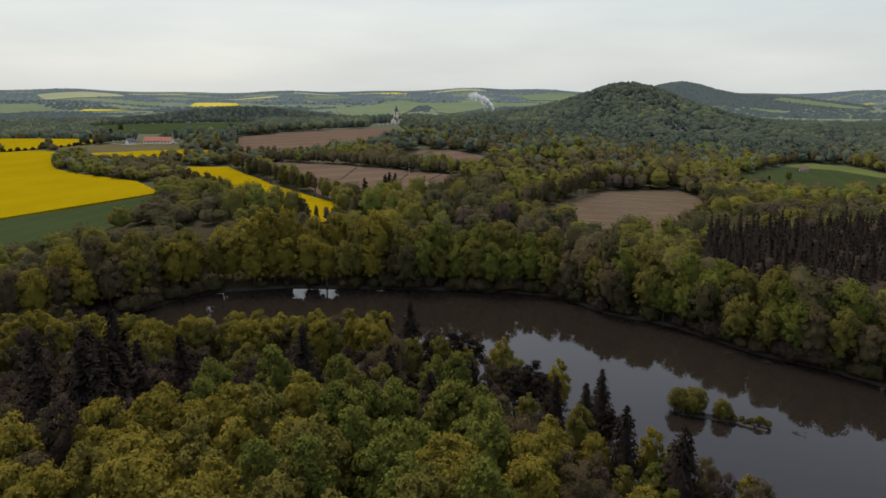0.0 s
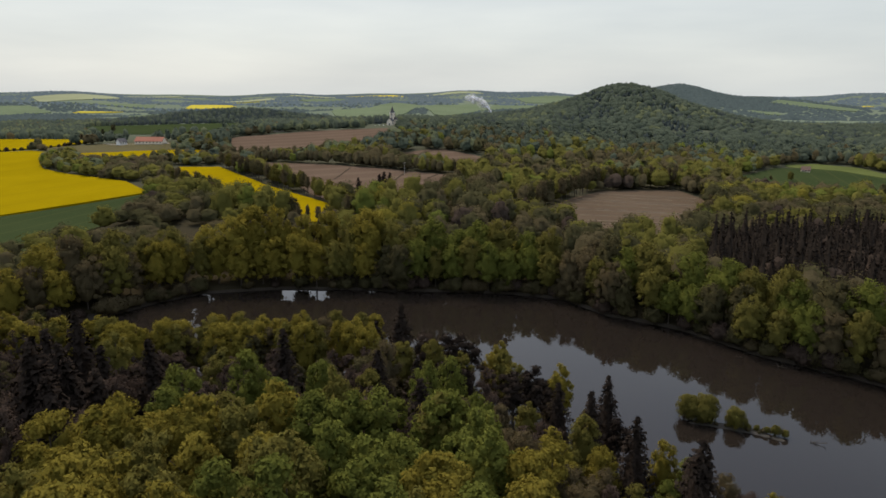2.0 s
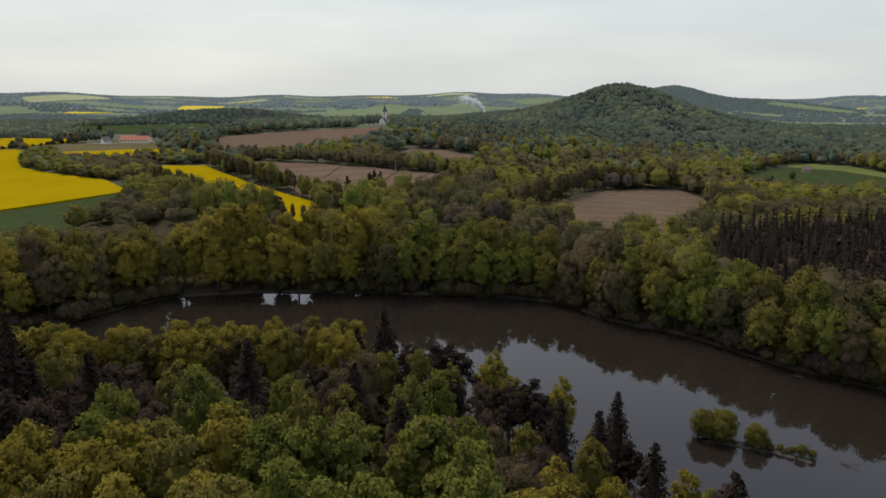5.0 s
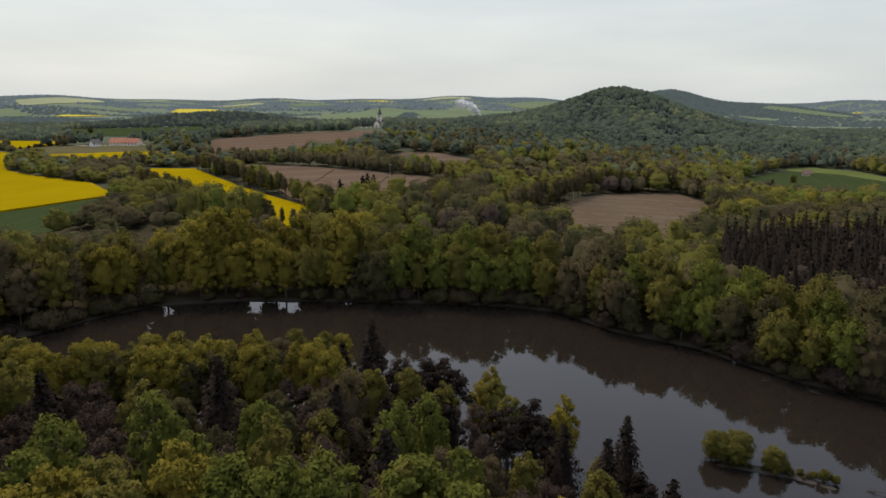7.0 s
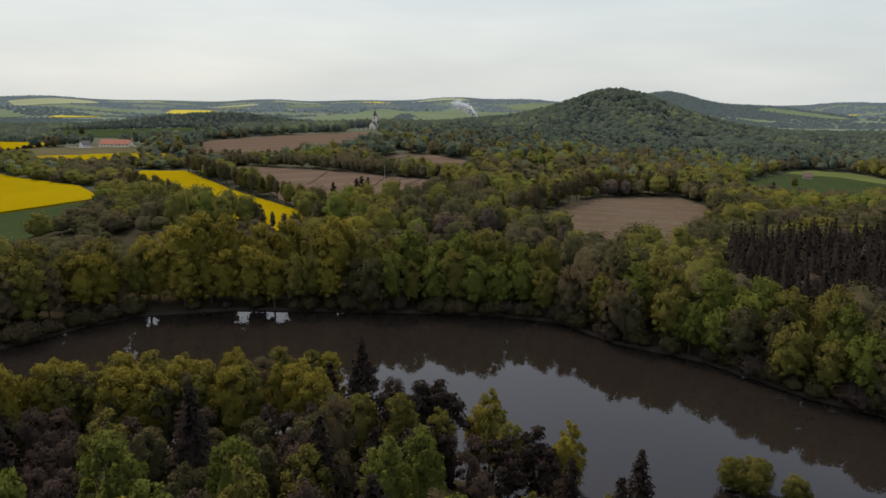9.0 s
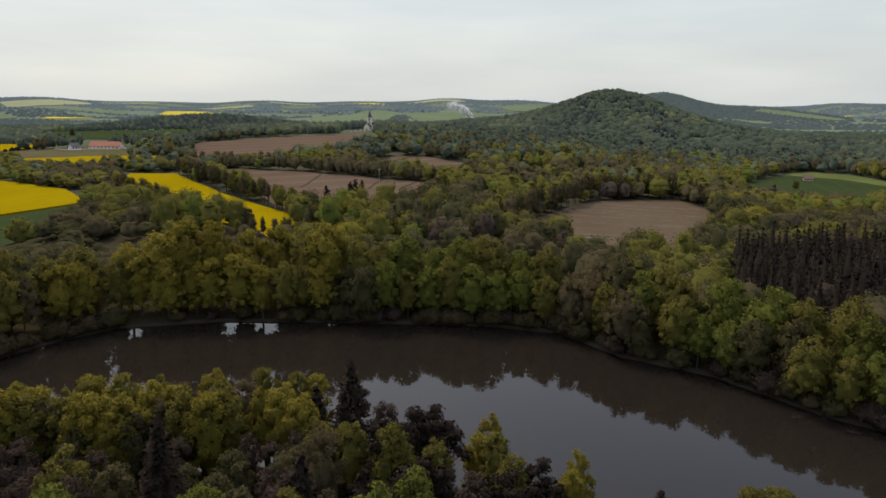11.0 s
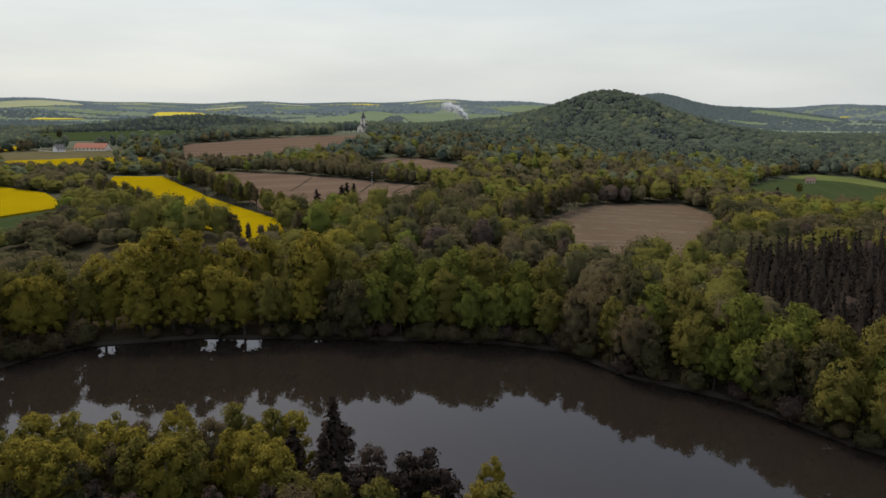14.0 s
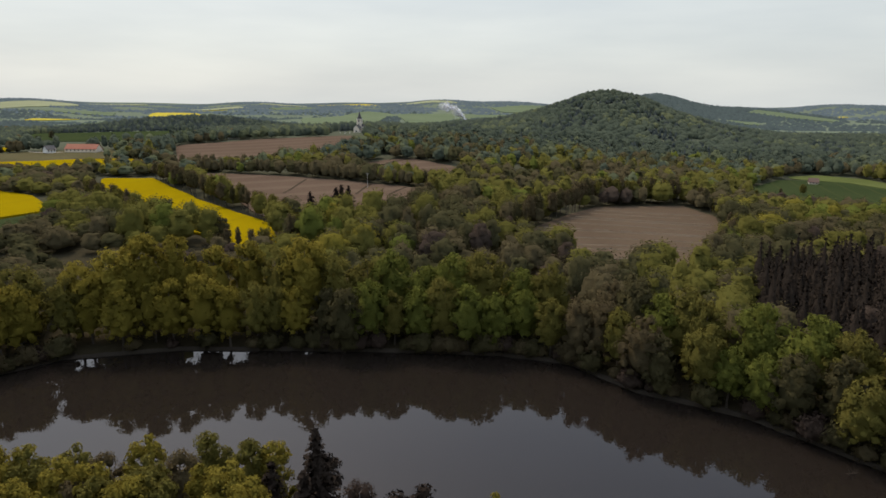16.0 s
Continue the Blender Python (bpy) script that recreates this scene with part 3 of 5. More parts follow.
def tiers(seed, height, radius, skirts=3, sides=7):
    """A conifer seen from afar: ragged skirts of branches, one above the other."""
    rng = np.random.default_rng(seed)
    bits, ns = [], []
    i = np.arange(sides)
    for k in range(skirts):
        z, r = 0.04 + 0.68 * k / skirts, (1 - 0.82 * k / skirts) ** 0.9
        a = i * 2 * math.pi / sides + rng.uniform(0, 6.28)
        out = np.stack([np.cos(a), np.sin(a), 0 * a], 1)
        rim = out * (radius * r * rng.uniform(0.55, 1.3, sides))[:, None]
        rim[:, 2] = height * (z + rng.uniform(-0.45, 0.45, sides) / skirts * 0.5)
        bits.append((np.concatenate([rim, [[0, 0, height * min(1.0, z + 0.42 - 0.1 * k / skirts)]]]), np.stack([i, (i + 1) % sides, np.full(sides, sides)], 1)))
        ns.append(np.concatenate([out * 0.75 + [0, 0, 0.45 + 0.3 * k / skirts], [[0, 0, 1.0]]]))
    n = np.concatenate(ns)
    return (*join(*bits), n / np.linalg.norm(n, axis=1, keepdims=True))


def needled(seed):
    """A spruce of a close stand, 20 m tall: dark skirts under a coat of needle sprays."""
    (v, f, n), (sv, sf, sn) = tiers(seed, 19, 3.7, 7, 9), spruce(seed, 20, 4.4, 13, 10, 0.55, 0.3, 0.25)
    return (*join((v, f), (sv, sf)), np.concatenate([n, sn]))


def pine(seed, height, leaf):
    """A pine: a bare lower stem and a ragged crown of separate needle clumps."""
    rng = np.random.default_rng(seed)
    bits, ns = [], []
    for i in range(15):
        z = height * rng.uniform(0.48, 0.97)
        r, a = rng.uniform(0.3, 2.6) * (1.15 - z / height) * 2.2 + 0.3, rng.uniform(0, 6.28)
        n = 130
        d = rng.normal(0, 1, (n, 3)) + [0, 0, 0.4]
        d /= np.linalg.norm(d, axis=1, keepdims=True)
        at = np.array([math.cos(a) * r, math.sin(a) * r, z])
        bits.append(sprays(at + d * [1.7, 1.7, 1.0] * rng.uniform(0.5, 1.0, (n, 1)), d, leaf, rng, 0.5))
        ns.append((d + rng.normal(0, 0.1, d.shape)).repeat(3, 0))
        bv, bf = ball(6, 4)
        bits.append((bv * [0.8, 0.8, 0.45] + at, bf))
        ns.append(bv)
    n = np.concatenate(ns) + [0, 0, 0.2]
    return (*join(*bits), n / (np.linalg.norm(n, axis=1, keepdims=True) + 1e-6))


PROTO = {}
LABELS = {
    "fresh": "tall broadleaf tree in fresh yellow-green spring leaf",
    "leafy": "rounded broadleaf tree in full bright green leaf",
    "mid": "rounded broadleaf tree in olive-green young leaf",
    "deep": "dense broadleaf tree with deep green foliage",
    "bud": "broadleaf tree with sparse brownish opening buds",
    "bare": "dark broadleaf tree still bare of leaves",
    "spruce": "dark narrow spruce tree with drooping branches",
    "pine": "dark ragged pine tree with a bare stem",
    "bush": "low leafy bush overhanging the pond bank",
    "shrub": "low round willow shrub growing at the water",
}


def build_tree(kind, shape, detail):
    """One tree at the origin: an Empty with a trunk and a crown. detail 1 is for the nearest, 0 for those over the water, 2 for rows in the fields."""
    # Leafy broadleaf names only sort by leaf tone; their species is unknown.
    names = {"spruce": "spruce_tree", "pine": "pine_tree", "shrub": "willow_shrub", "bush": "bush", "bare": "bare_tree", "bud": "budding_tree", "fresh": "oak_tree", "mid": "oak_tree", "leafy": "beech_tree", "deep": "beech_tree"}
    root = new(names.get(kind, "broadleaf_tree"))
    root.empty_display_size = 0.5
    seed = {"fresh": 100, "leafy": 150, "mid": 200, "deep": 300, "bud": 400, "bare": 450, "spruce": 500, "pine": 600, "shrub": 700, "bush": 800}[kind] + shape
    rng = np.random.default_rng(seed)
    if kind == "spruce":
        c = spruce(seed, 20, 3.4 + 0.5 * (shape % 3), 44 if detail else 18, 20 if detail else 8, 0.36 if detail else 0.8)
        t, mat = limb((0, 0, -1), (0, 0, 19), 0.32, 0.05, 7), LEAF["needle"]
    elif kind == "pine":
        c = pine(seed, 20, 0.36)
        t, mat = trunk(seed, 20, 0.26, 9, 2.0, 8), LEAF["needle"]
    elif kind == "shrub":
        c = crown(seed, 5.0, 2.7, -0.6, 2600, 0.2, 30, (8, 6), 0.4, 0.6, (5, 3), 1.75, 0.6, 1.7)
        t, mat = trunk(seed, 5, 0.14, 0.8, 1.3, 6), LEAF["mid"]
    elif kind == "bush":
        c = crown(seed, 5.0, 3.2, -0.6, 380, 0.34, 12, (6, 4), 0.7, 0.74, (5, 3), 1.7)
        t, mat = trunk(seed, 5, 0.12, 0.8, 1.6, 4), LEAF[("deep", "bare", "bud")[shape]]
    else:
        n, s = ((1500, 0.36), (2200, 0.235), (450, 0.46))[detail]
        low = (rng.uniform(-0.6, 0.9), rng.uniform(2.0, 4.5), rng.uniform(2.5, 5.0))[detail]
        radius = (rng.uniform(5.6, 6.8), rng.uniform(3.2, 4.1), rng.uniform(3.8, 5.0))[detail]
        lobes = int((rng.integers(34, 44), rng.integers(32, 44), rng.integers(14, 19))[detail])
        lift = 0.14 if detail == 1 else 0.52
        if kind == "bare":
            c = crown(seed, 20, radius * 0.92, low, int(n * 1.1), s * 1.1, lobes, (7, 5), 0.3, 0.6, (5, 3), 1.5, 0.55, 1.0, lift)
        elif kind == "bud":
            c = crown(seed, 20, radius, low, n, s * 0.95, lobes, (7, 5), 0.5, 0.66, (5, 3), 1.55, 0.62, 1.3, lift)
        else:
            c = crown(seed, 20, radius, low, n, s, lobes, (8, 5), 0.7, 0.66, (5, 3), 1.5 if detail else 1.65, 0.6, 1.0, lift)
        t, mat = trunk(seed, 20, rng.uniform(0.26, 0.4), low), LEAF[kind]
    for name, made, m in (("trunk", t, M_BARK), ("crown", c, mat)):
        n = made[2] if len(made) == 3 else None
        ob = new(name, mesh_of(name, made[0], made[1], m, n is not None, None, n))
        ob.parent = root
    return tagged(root, LABELS[kind], {"spruce": "conifer", "pine": "conifer", "shrub": "shrub", "bush": "bush"}.get(kind, "tree"))


def plant(kind, x, y, height, shape=0, detail=1, spin=0.0, group="", wide=1.0, sink=0.0):
    key, s = (kind, shape, detail), height / (5.0 if kind in ("shrub", "bush") else 20.0)
    m = pose(x, y, float(land(x, y)) - sink, 0, 0, spin)
    if key not in PROTO:
        PROTO[key] = (build_tree(*key), s, wide)
        PROTO[key][0].matrix_basis = m @ Matrix.Diagonal((s * wide, s * wide, s, 1))
        ob = PROTO[key][0]
    else:
        first, s0, w0 = PROTO[key]
        k = s / s0
        ob = copy_thing(first, m @ Matrix.Diagonal((k * wide / w0, k * wide / w0, k, 1)))
    return tagged(ob, group=group) if group else ob


def scatter(x0, x1, y0, y1, gap, seed):
    """Jittered places on a staggered grid."""
    rng = np.random.default_rng(seed)
    x, y = np.meshgrid(np.arange(x0, x1, gap), np.arange(y0, y1, gap * 0.87))
    x = x + (np.arange(len(x)) % 2)[:, None] * gap / 2 + rng.uniform(-0.46, 0.46, x.shape) * gap
    y = y + rng.uniform(-0.46, 0.46, y.shape) * gap
    return x.ravel(), y.ravel()


def patchy(x, y, size, seed):
    """Smooth noise from 0 to 1 over the plan, to group species and heights."""
    rng = np.random.default_rng(seed)
    out = np.zeros(np.shape(x))
    for k in range(5):
        a, p = rng.uniform(0, 6.28, 2)
        f = 6.28 / size * rng.uniform(0.7, 1.5)
        out += np.sin((x * math.cos(a) + y * math.sin(a)) * f + p)
    return np.clip(0.5 + out / 5.0, 0, 1)


def woods(name, kind, protos, x, y, height, seed, label, span=0.8, up=0.1):
    """Countless trees of one look as one object."""
    if not len(x):
        return
    rng = np.random.default_rng(seed)
    z, vs, fs, ts, ns, n = land(x, y), [], [], [], [], 0
    which = rng.integers(0, len(protos), len(x))
    for w, proto in enumerate(protos):
        v, f = proto[:2]
        m = np.nonzero(which == w)[0]
        if not len(m):
            continue
        a, s = rng.uniform(0, 6.28, len(m)), height[m] / 20.0
        fat = span * rng.uniform(0.65, 1.3, len(m)) * (0.8 if kind == "needle" else 1.0)
        c, d = (np.cos(a) * fat)[:, None], (np.sin(a) * fat)[:, None]
        p = np.stack([x[m, None] + v[:, 0] * c - v[:, 1] * d, y[m, None] + v[:, 0] * d + v[:, 1] * c, z[m, None] - 0.3 + v[:, 2] * s[:, None]], -1)
        vs.append(p.reshape(-1, 3))
        sn = proto[2] + [0, 0, up] if len(proto) == 3 else v * [0.2, 0.2, 0] + [0, 0, 0.7]
        sn = sn / np.linalg.norm(sn, axis=1, keepdims=True)
        ca, sa = np.cos(a)[:, None], np.sin(a)[:, None]
        ns.append(np.stack([sn[:, 0] * ca - sn[:, 1] * sa, sn[:, 0] * sa + sn[:, 1] * ca, sn[:, 2] + 0 * ca], -1).reshape(-1, 3))
        fs.append((f[None] + (np.arange(len(m)) * len(v))[:, None, None] + n).reshape(-1, 3))
        ts.append(np.repeat(rng.random(len(m)), len(v)))
        n += p.shape[0] * p.shape[1]
    ob = new(name, mesh_of(name, np.concatenate(vs), np.concatenate(fs), CANOPY[kind], True, np.concatenate(ts), np.concatenate(ns)))
    tagged(ob, label, "woodland", kind="stuff")


# ---- which tree grows where ----
def near_kind(x, y, u, r):
    bright = 92 - 14 * float(step(-40, -58, x))
    if y > 143 and x < -13:
        return "fresh" if r < 0.62 else "mid" if r < 0.92 else "bud"
    if x > -13 and y > 112:
        return "pine" if r < 0.2 else "bare" if r < 0.45 else "bud" if r < 0.7 else "mid"
    # Dark kinds here, partly standing in for lens falloff at the lower left.
    if y < bright and x < -42 - 0.1 * y:
        return "fresh" if r < 0.12 else "bud" if r < 0.45 else "deep" if r < 0.72 else "bare"
    if y < bright and x < 8:
        green = float(step(-30, -10, x))
        return "leafy" if r < 0.75 * green else "fresh" if r < 0.62 + 0.2 * u else "mid" if r < 0.97 else "bare"
    if x > 4:
        return "fresh" if r < 0.25 else "mid" if r < 0.5 else "leafy" if r < 0.6 else "bud" if r < 0.88 else "bare"
    return "bare" if r < 0.66 else "deep" if r < 0.9 else "bud" if r < 0.96 else "mid"


def near_height(x, y, kind):
    base = 24.5 - (6.0 if x > -13 else 4.0) * float(step(98, 150, y)) - 10.0 * float(step(2, 38, x))
    dark = kind in ("bare", "bud", "deep")
    return base * (0.76 if dark and 94 < y < 142 else 0.94 if dark else 1.0)


def far_kind(x, y, r):
    if x < -25:
        return ("bud" if r < 0.35 else "fresh" if r < 0.65 else "mid") if x < -82 else "fresh" if r < 0.8 else "mid"
    if x < 40:
        return "leafy" if r < 0.62 else "mid" if r < 0.76 else "deep" if r < 0.96 else "fresh"
    return "mid" if r < 0.38 else "leafy" if r < 0.62 else "deep" if r < 0.84 else "bud"


# ---- woods on the near shore, tree by tree ----
rng = np.random.default_rng(7)
LANDMARKS = []


def landmark(kind, rows, group, detail=1):
    """Single trees that stand out: x, y, height, shape."""
    for x, y, h, s in rows:
        if any(math.hypot(x - a, y - b) < 4.2 for a, b, _ in LANDMARKS):
            continue
        LANDMARKS.append((x, y, 2.6 if kind in ("spruce", "pine") else 3.6))
        plant(kind, x, y, h * (1.1 if kind == "spruce" else 1.0), s, detail, 37 * len(LANDMARKS) % 360, group, 1.3 if kind == "spruce" else 1.0)


def crest(kind, rows, group, wide=1.0):
    """Trees that rise over the rest: x, y, height of the tip over the pond, shape."""
    for x, y, top, s in rows:
        LANDMARKS.append((x, y, 3.2))
        plant(kind, x, y, top - float(land(x, y)), s, 1, 53 * len(LANDMARKS) % 360, group, wide)


crest("mid", [(-15.3, 102.8, 30.2, 0)], "near shore wood", 0.72)
crest("leafy", [(-19.2, 111.5, 28.2, 0), (-29.0, 103.8, 32.4, 1), (-22.8, 98.4, 30.6, 2), (6.9, 103.2, 26.1, 3), (-36.9, 97.4, 33.2, 0), (-37.0, 91.8, 32.1, 1), (-1.5, 112.5, 27.0, 2), (3.0, 117.5, 25.5, 1)], "near shore wood", 0.86)
crest("fresh", [(-40.9, 86.5, 33.8, 0), (14.9, 149.0, 16.2, 1), (27.3, 140.0, 14.6, 2), (25.0, 134.5, 14.8, 0), (12.5, 144.5, 15.6, 3), (36.4, 101.8, 18.4, 2), (18.8, 91.2, 21.6, 3), (52.0, 84.0, 14.0, 1)], "near shore wood", 0.85)
crest("bare", [(43.5, 88.5, 18.2, 1), (-49.0, 101.0, 30.0, 0), (-10.0, 108.0, 25.0, 2)], "near shore wood", 0.9)
crest("spruce", [(-2.1, 102.6, 28.2, 1), (37.8, 91.7, 24.2, 2), (31.2, 100.0, 23.2, 3), (-55.4, 92.9, 38.0, 0), (-58.0, 97.5, 37.0, 1), (-51.5, 90.0, 34.5, 2), (-47.5, 94.5, 33.5, 3), (-61.0, 91.0, 35.0, 2), (-53.0, 97.0, 34.0, 0)], "near shore conifers", 1.35)
landmark("spruce", [(-66.3, 123.2, 26, 0), (-68.9, 118.0, 24, 1), (-63.8, 112.7, 23, 2), (-57.9, 115.0, 22, 3), (-28.9, 125.8, 22, 0), (-10.4, 119.8, 20, 1), (-3.1, 119.4, 19, 2), (31.9, 119.6, 18, 3), (27.3, 113.1, 17, 0), (25.0, 115.3, 15, 1), (23.3, 122.3, 15, 2), (-8.3, 143.2, 19, 3), (-51.4, 119.2, 22, 0), (-4.6, 113.5, 17, 1), (-74.6, 110.4, 24, 2), (-71.2, 111.1, 22, 3), (-8.0, 150.5, 21, 0), (-11.5, 150.9, 20.5, 1), (-13.6, 150.1, 17, 2)],
         "near shore conifers")
landmark("pine", [(20.4, 135.3, 16, 0), (7.2, 142.2, 18, 1), (2.2, 143.3, 19, 0), (-1.1, 140.4, 18, 1), (32.9, 114.4, 14, 0), (35.6, 112.9, 14.8, 1), (4.5, 131.2, 17, 0), (15.0, 131.3, 15, 1), (2.3, 143.5, 20, 0), (5.2, 146.3, 18, 1)],
         "near shore conifers")
landmark("mid", [(28.5, 90.2, 14, 1), (14.6, 140.5, 17, 2), (16.3, 113.2, 16, 3), (20.7, 98.6, 15, 3), (-41.5, 126.7, 20, 0)],
         "near shore wood")
landmark("bud", [(-15.6, 110.6, 24, 0), (43.1, 94.2, 15.6, 1), (48.6, 87.6, 16.2, 2), (10.9, 96.9, 17, 3), (28.3, 98.5, 14, 0), (-10.2, 131.8, 20, 1), (20.6, 123.9, 17, 2)],
         "near shore wood")
landmark("bare", [(-1.5, 118.9, 18, 0), (40.4, 97.9, 17.0, 1), (18.2, 107.4, 15, 2), (10.3, 126.8, 17, 3), (-26.7, 129.2, 21, 0), (-37.3, 119.7, 20, 1), (11.0, 120.2, 15, 2)],
         "near shore wood")
landmark("fresh", [(38.2, 104.3, 14.8, 0), (39.5, 100.7, 15.4, 1)],
         "near shore wood")


ax_, ay_ = scatter(-110, 64, 53, 94, 6.5, 11)
bx_, by_ = scatter(-150, 64, 92, 132, 6.4, 12)
cx_, cy_ = scatter(-150, 64, 132, 162, 5.3, 13)
nxs, nys = np.concatenate([ax_, bx_, cx_]), np.concatenate([ay_, by_, cy_])
keep = (edge_distance(LAKE, nxs, nys) > 1.0) & (nxs > -0.75 * nys - 10)
mark = np.array(LANDMARKS) if LANDMARKS else np.zeros((0, 3))
for lx, ly, lr in mark:
    keep &= np.hypot(nxs - lx, nys - ly) > lr + 0.6
nxs, nys = nxs[keep], nys[keep]
hue = patchy(nxs, nys, 60, 3)
for x, y, u in zip(nxs, nys, hue):
    r = rng.random()
    kind = near_kind(x, y, u, r)
    h = near_height(x, y, kind) * (rng.uniform(0.93, 1.0) if y > 143 else rng.uniform(0.86, 1.03))
    plant(kind, x, y, h, int(rng.integers(0, 4 if kind != "pine" else 2)), 1, rng.uniform(0, 360), "near shore wood")

# ---- trees along the far shore ----
def along(outline, gap):
    """Places at even steps along an open line, with the way to its left."""
    p = np.array(outline, float)
    seg = np.hypot(*np.diff(p, axis=0).T)
    s = np.concatenate([[0], np.cumsum(seg)])
    for d in np.arange(0, s[-1], gap):
        k = min(np.searchsorted(s, d, "right") - 1, len(seg) - 1)
        w = (p[k + 1] - p[k]) / seg[k]
        yield p[k] + w * (d - s[k]), np.array([-w[1], w[0]])


for q, left in along(LAKE[1:17], 6.6):
    x, y = q + left * (rng.uniform(1.5, 4.0) + (3.2 if q[0] < -84 else 0)) + rng.normal(0, 0.8, 2)
    kind = far_kind(x, y, rng.random())
    plant(kind, x, y, rng.uniform(13, 18) + (2.0 if x < 45 else 0), int(rng.integers(0, 4)), 0, rng.uniform(0, 360), "far shore wood", rng.uniform(0.9, 1.1))
for q, left in along(LAKE[2:16], 8.2):
    x, y = q + left * (rng.uniform(10, 13.5) + (2.0 if q[0] < -84 else 0)) + rng.normal(0, 0.8, 2)
    tall = 25.0 if -78 < x < -22 else 22.0 if x < 45 else 20.0
    plant(far_kind(x, y, rng.random()), x, y, tall * rng.uniform(0.88, 1.1), int(rng.integers(0, 4)), 0, rng.uniform(0, 360), "far shore wood", rng.uniform(0.85, 1.05))
for q, left in along(LAKE[1:17], 2.4):
    x, y = q + left * rng.uniform(0.2, 1.2)
    if rng.random() < (0.75 if q[0] < -84 else 0.3 if q[0] < -34 else 0.5 if 66 < q[0] < 104 else 0.8):
        plant("bush", x, y, rng.uniform(2.8, 6.2), int(rng.integers(0, 3)), 0, rng.uniform(0, 360), "bushes on the far shore")

# ---- countless trees farther back ----
def small_protos(kind, n, leaves, leaf, lobes, wide, blob):
    """Light-weight trees, 20 m tall: with few lobes they are one rough dome."""
    if kind in ("needle", "far_needle") and leaves < 60:
        return [tiers(900 + i, 20, 4.2) for i in range(n)]
    if kind == "needle":
        return [needled(900 + i) for i in range(n)]
    thin = kind in ("bud", "bare")
    if lobes < 6:
        return [crown(950 + i, 20, wide, -4.0, leaves, leaf, lobes, (5, 3), 0.65, 0, blob, 1.2, 0.95) for i in range(n)]
    return [crown(950 + i, 20, wide, 0.5, leaves, leaf, lobes, (6, 4), 0.45 if thin else 0.65, 0.68 if thin else 0.76, blob, 1.6, 0.72, 1.2, 0.4) for i in range(n)]


# On the hill kinds the cool tint is painted haze, not another species.
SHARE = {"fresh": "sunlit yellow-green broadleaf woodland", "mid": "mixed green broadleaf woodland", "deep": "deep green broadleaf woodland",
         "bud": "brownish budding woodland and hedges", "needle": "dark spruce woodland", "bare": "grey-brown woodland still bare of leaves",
         "slope": "hill woodland, its green cooled and paled for haze", "leafy": "bright green broadleaf woodland", "spring": "light green patches of hillside trees, tinted for haze",
         "far_needle": "dark spruce woodland on hills, tinted blue for haze"}
KINDS = ("fresh", "mid", "deep", "bud", "needle", "bare", "slope", "leafy", "spring", "far_needle")


def fill(near, far, gap, seed, leaves, leaf, lobes, height, wide, span, blob, up):
    x, y = scatter(-0.80 * far - 60, 0.80 * far + 60, 90, far + 10, gap, seed)
    d = np.hypot(x, y - 30)
    keep = (d > near) & (d <= far) & (np.abs(x) < 0.70 * y + 42)
    x, y = x[keep], y[keep]
    e = edge_distance(LAKE, x, y)
    keep = (e > 17.0) & ((y > 170) | (x > 75)) & (y > 100) & ~on_field(x, y, 2.0) & ~open_ground(x, y)
    x, y = x[keep], y[keep]
    r = np.random.default_rng(seed)
    u, w, q = patchy(x, y, 90 + far * 0.06, seed), patchy(x, y, 45 + far * 0.05, seed + 1), r.random(len(x))
    kinds = wood_kind(x, y, u, w, q)
    h = wood_height(x, y, kinds, height) * r.uniform(0.7, 1.22, len(x))
    for i, k in enumerate(KINDS):
        m = kinds == i
        woods("woodland", k, small_protos(k, 5, leaves, leaf, lobes, wide, blob), x[m], y[m], h[m], seed + 10 + i, SHARE[k], span, up)


def open_ground(x, y):
    """Glades, field margins, the churchyard and two unseen gaps, without trees."""
    clear = edge_distance([(-95, 790), (-35, 790), (-40, 880), (-95, 885)], x, y) < 0
    clear |= edge_distance([(-420, 700), (-240, 705), (-236, 765), (-345, 835), (-450, 865)], x, y) < 0
    # Unseen clearing, added so sky glints between trunks in the pond's reflection.
    clear |= edge_distance([(-72, 266), (-46, 264), (-44, 294), (-72, 298)], x, y) < 0
    # Behind the hill, hidden from the camera, no trees are planted.
    clear |= (y > 1160) & (np.abs(x - 310) < 120) | (y > 1500) & (x > -250)
    return clear | ((edge_distance(LAKE, x, y) > 60) & (y < 850) & (patchy(x, y, 70, 77) > 0.86))


DARK_WOOD = [(97, 236), (106, 212), (124, 202), (150, 200), (217, 235), (240, 292), (187, 296), (116, 274)]


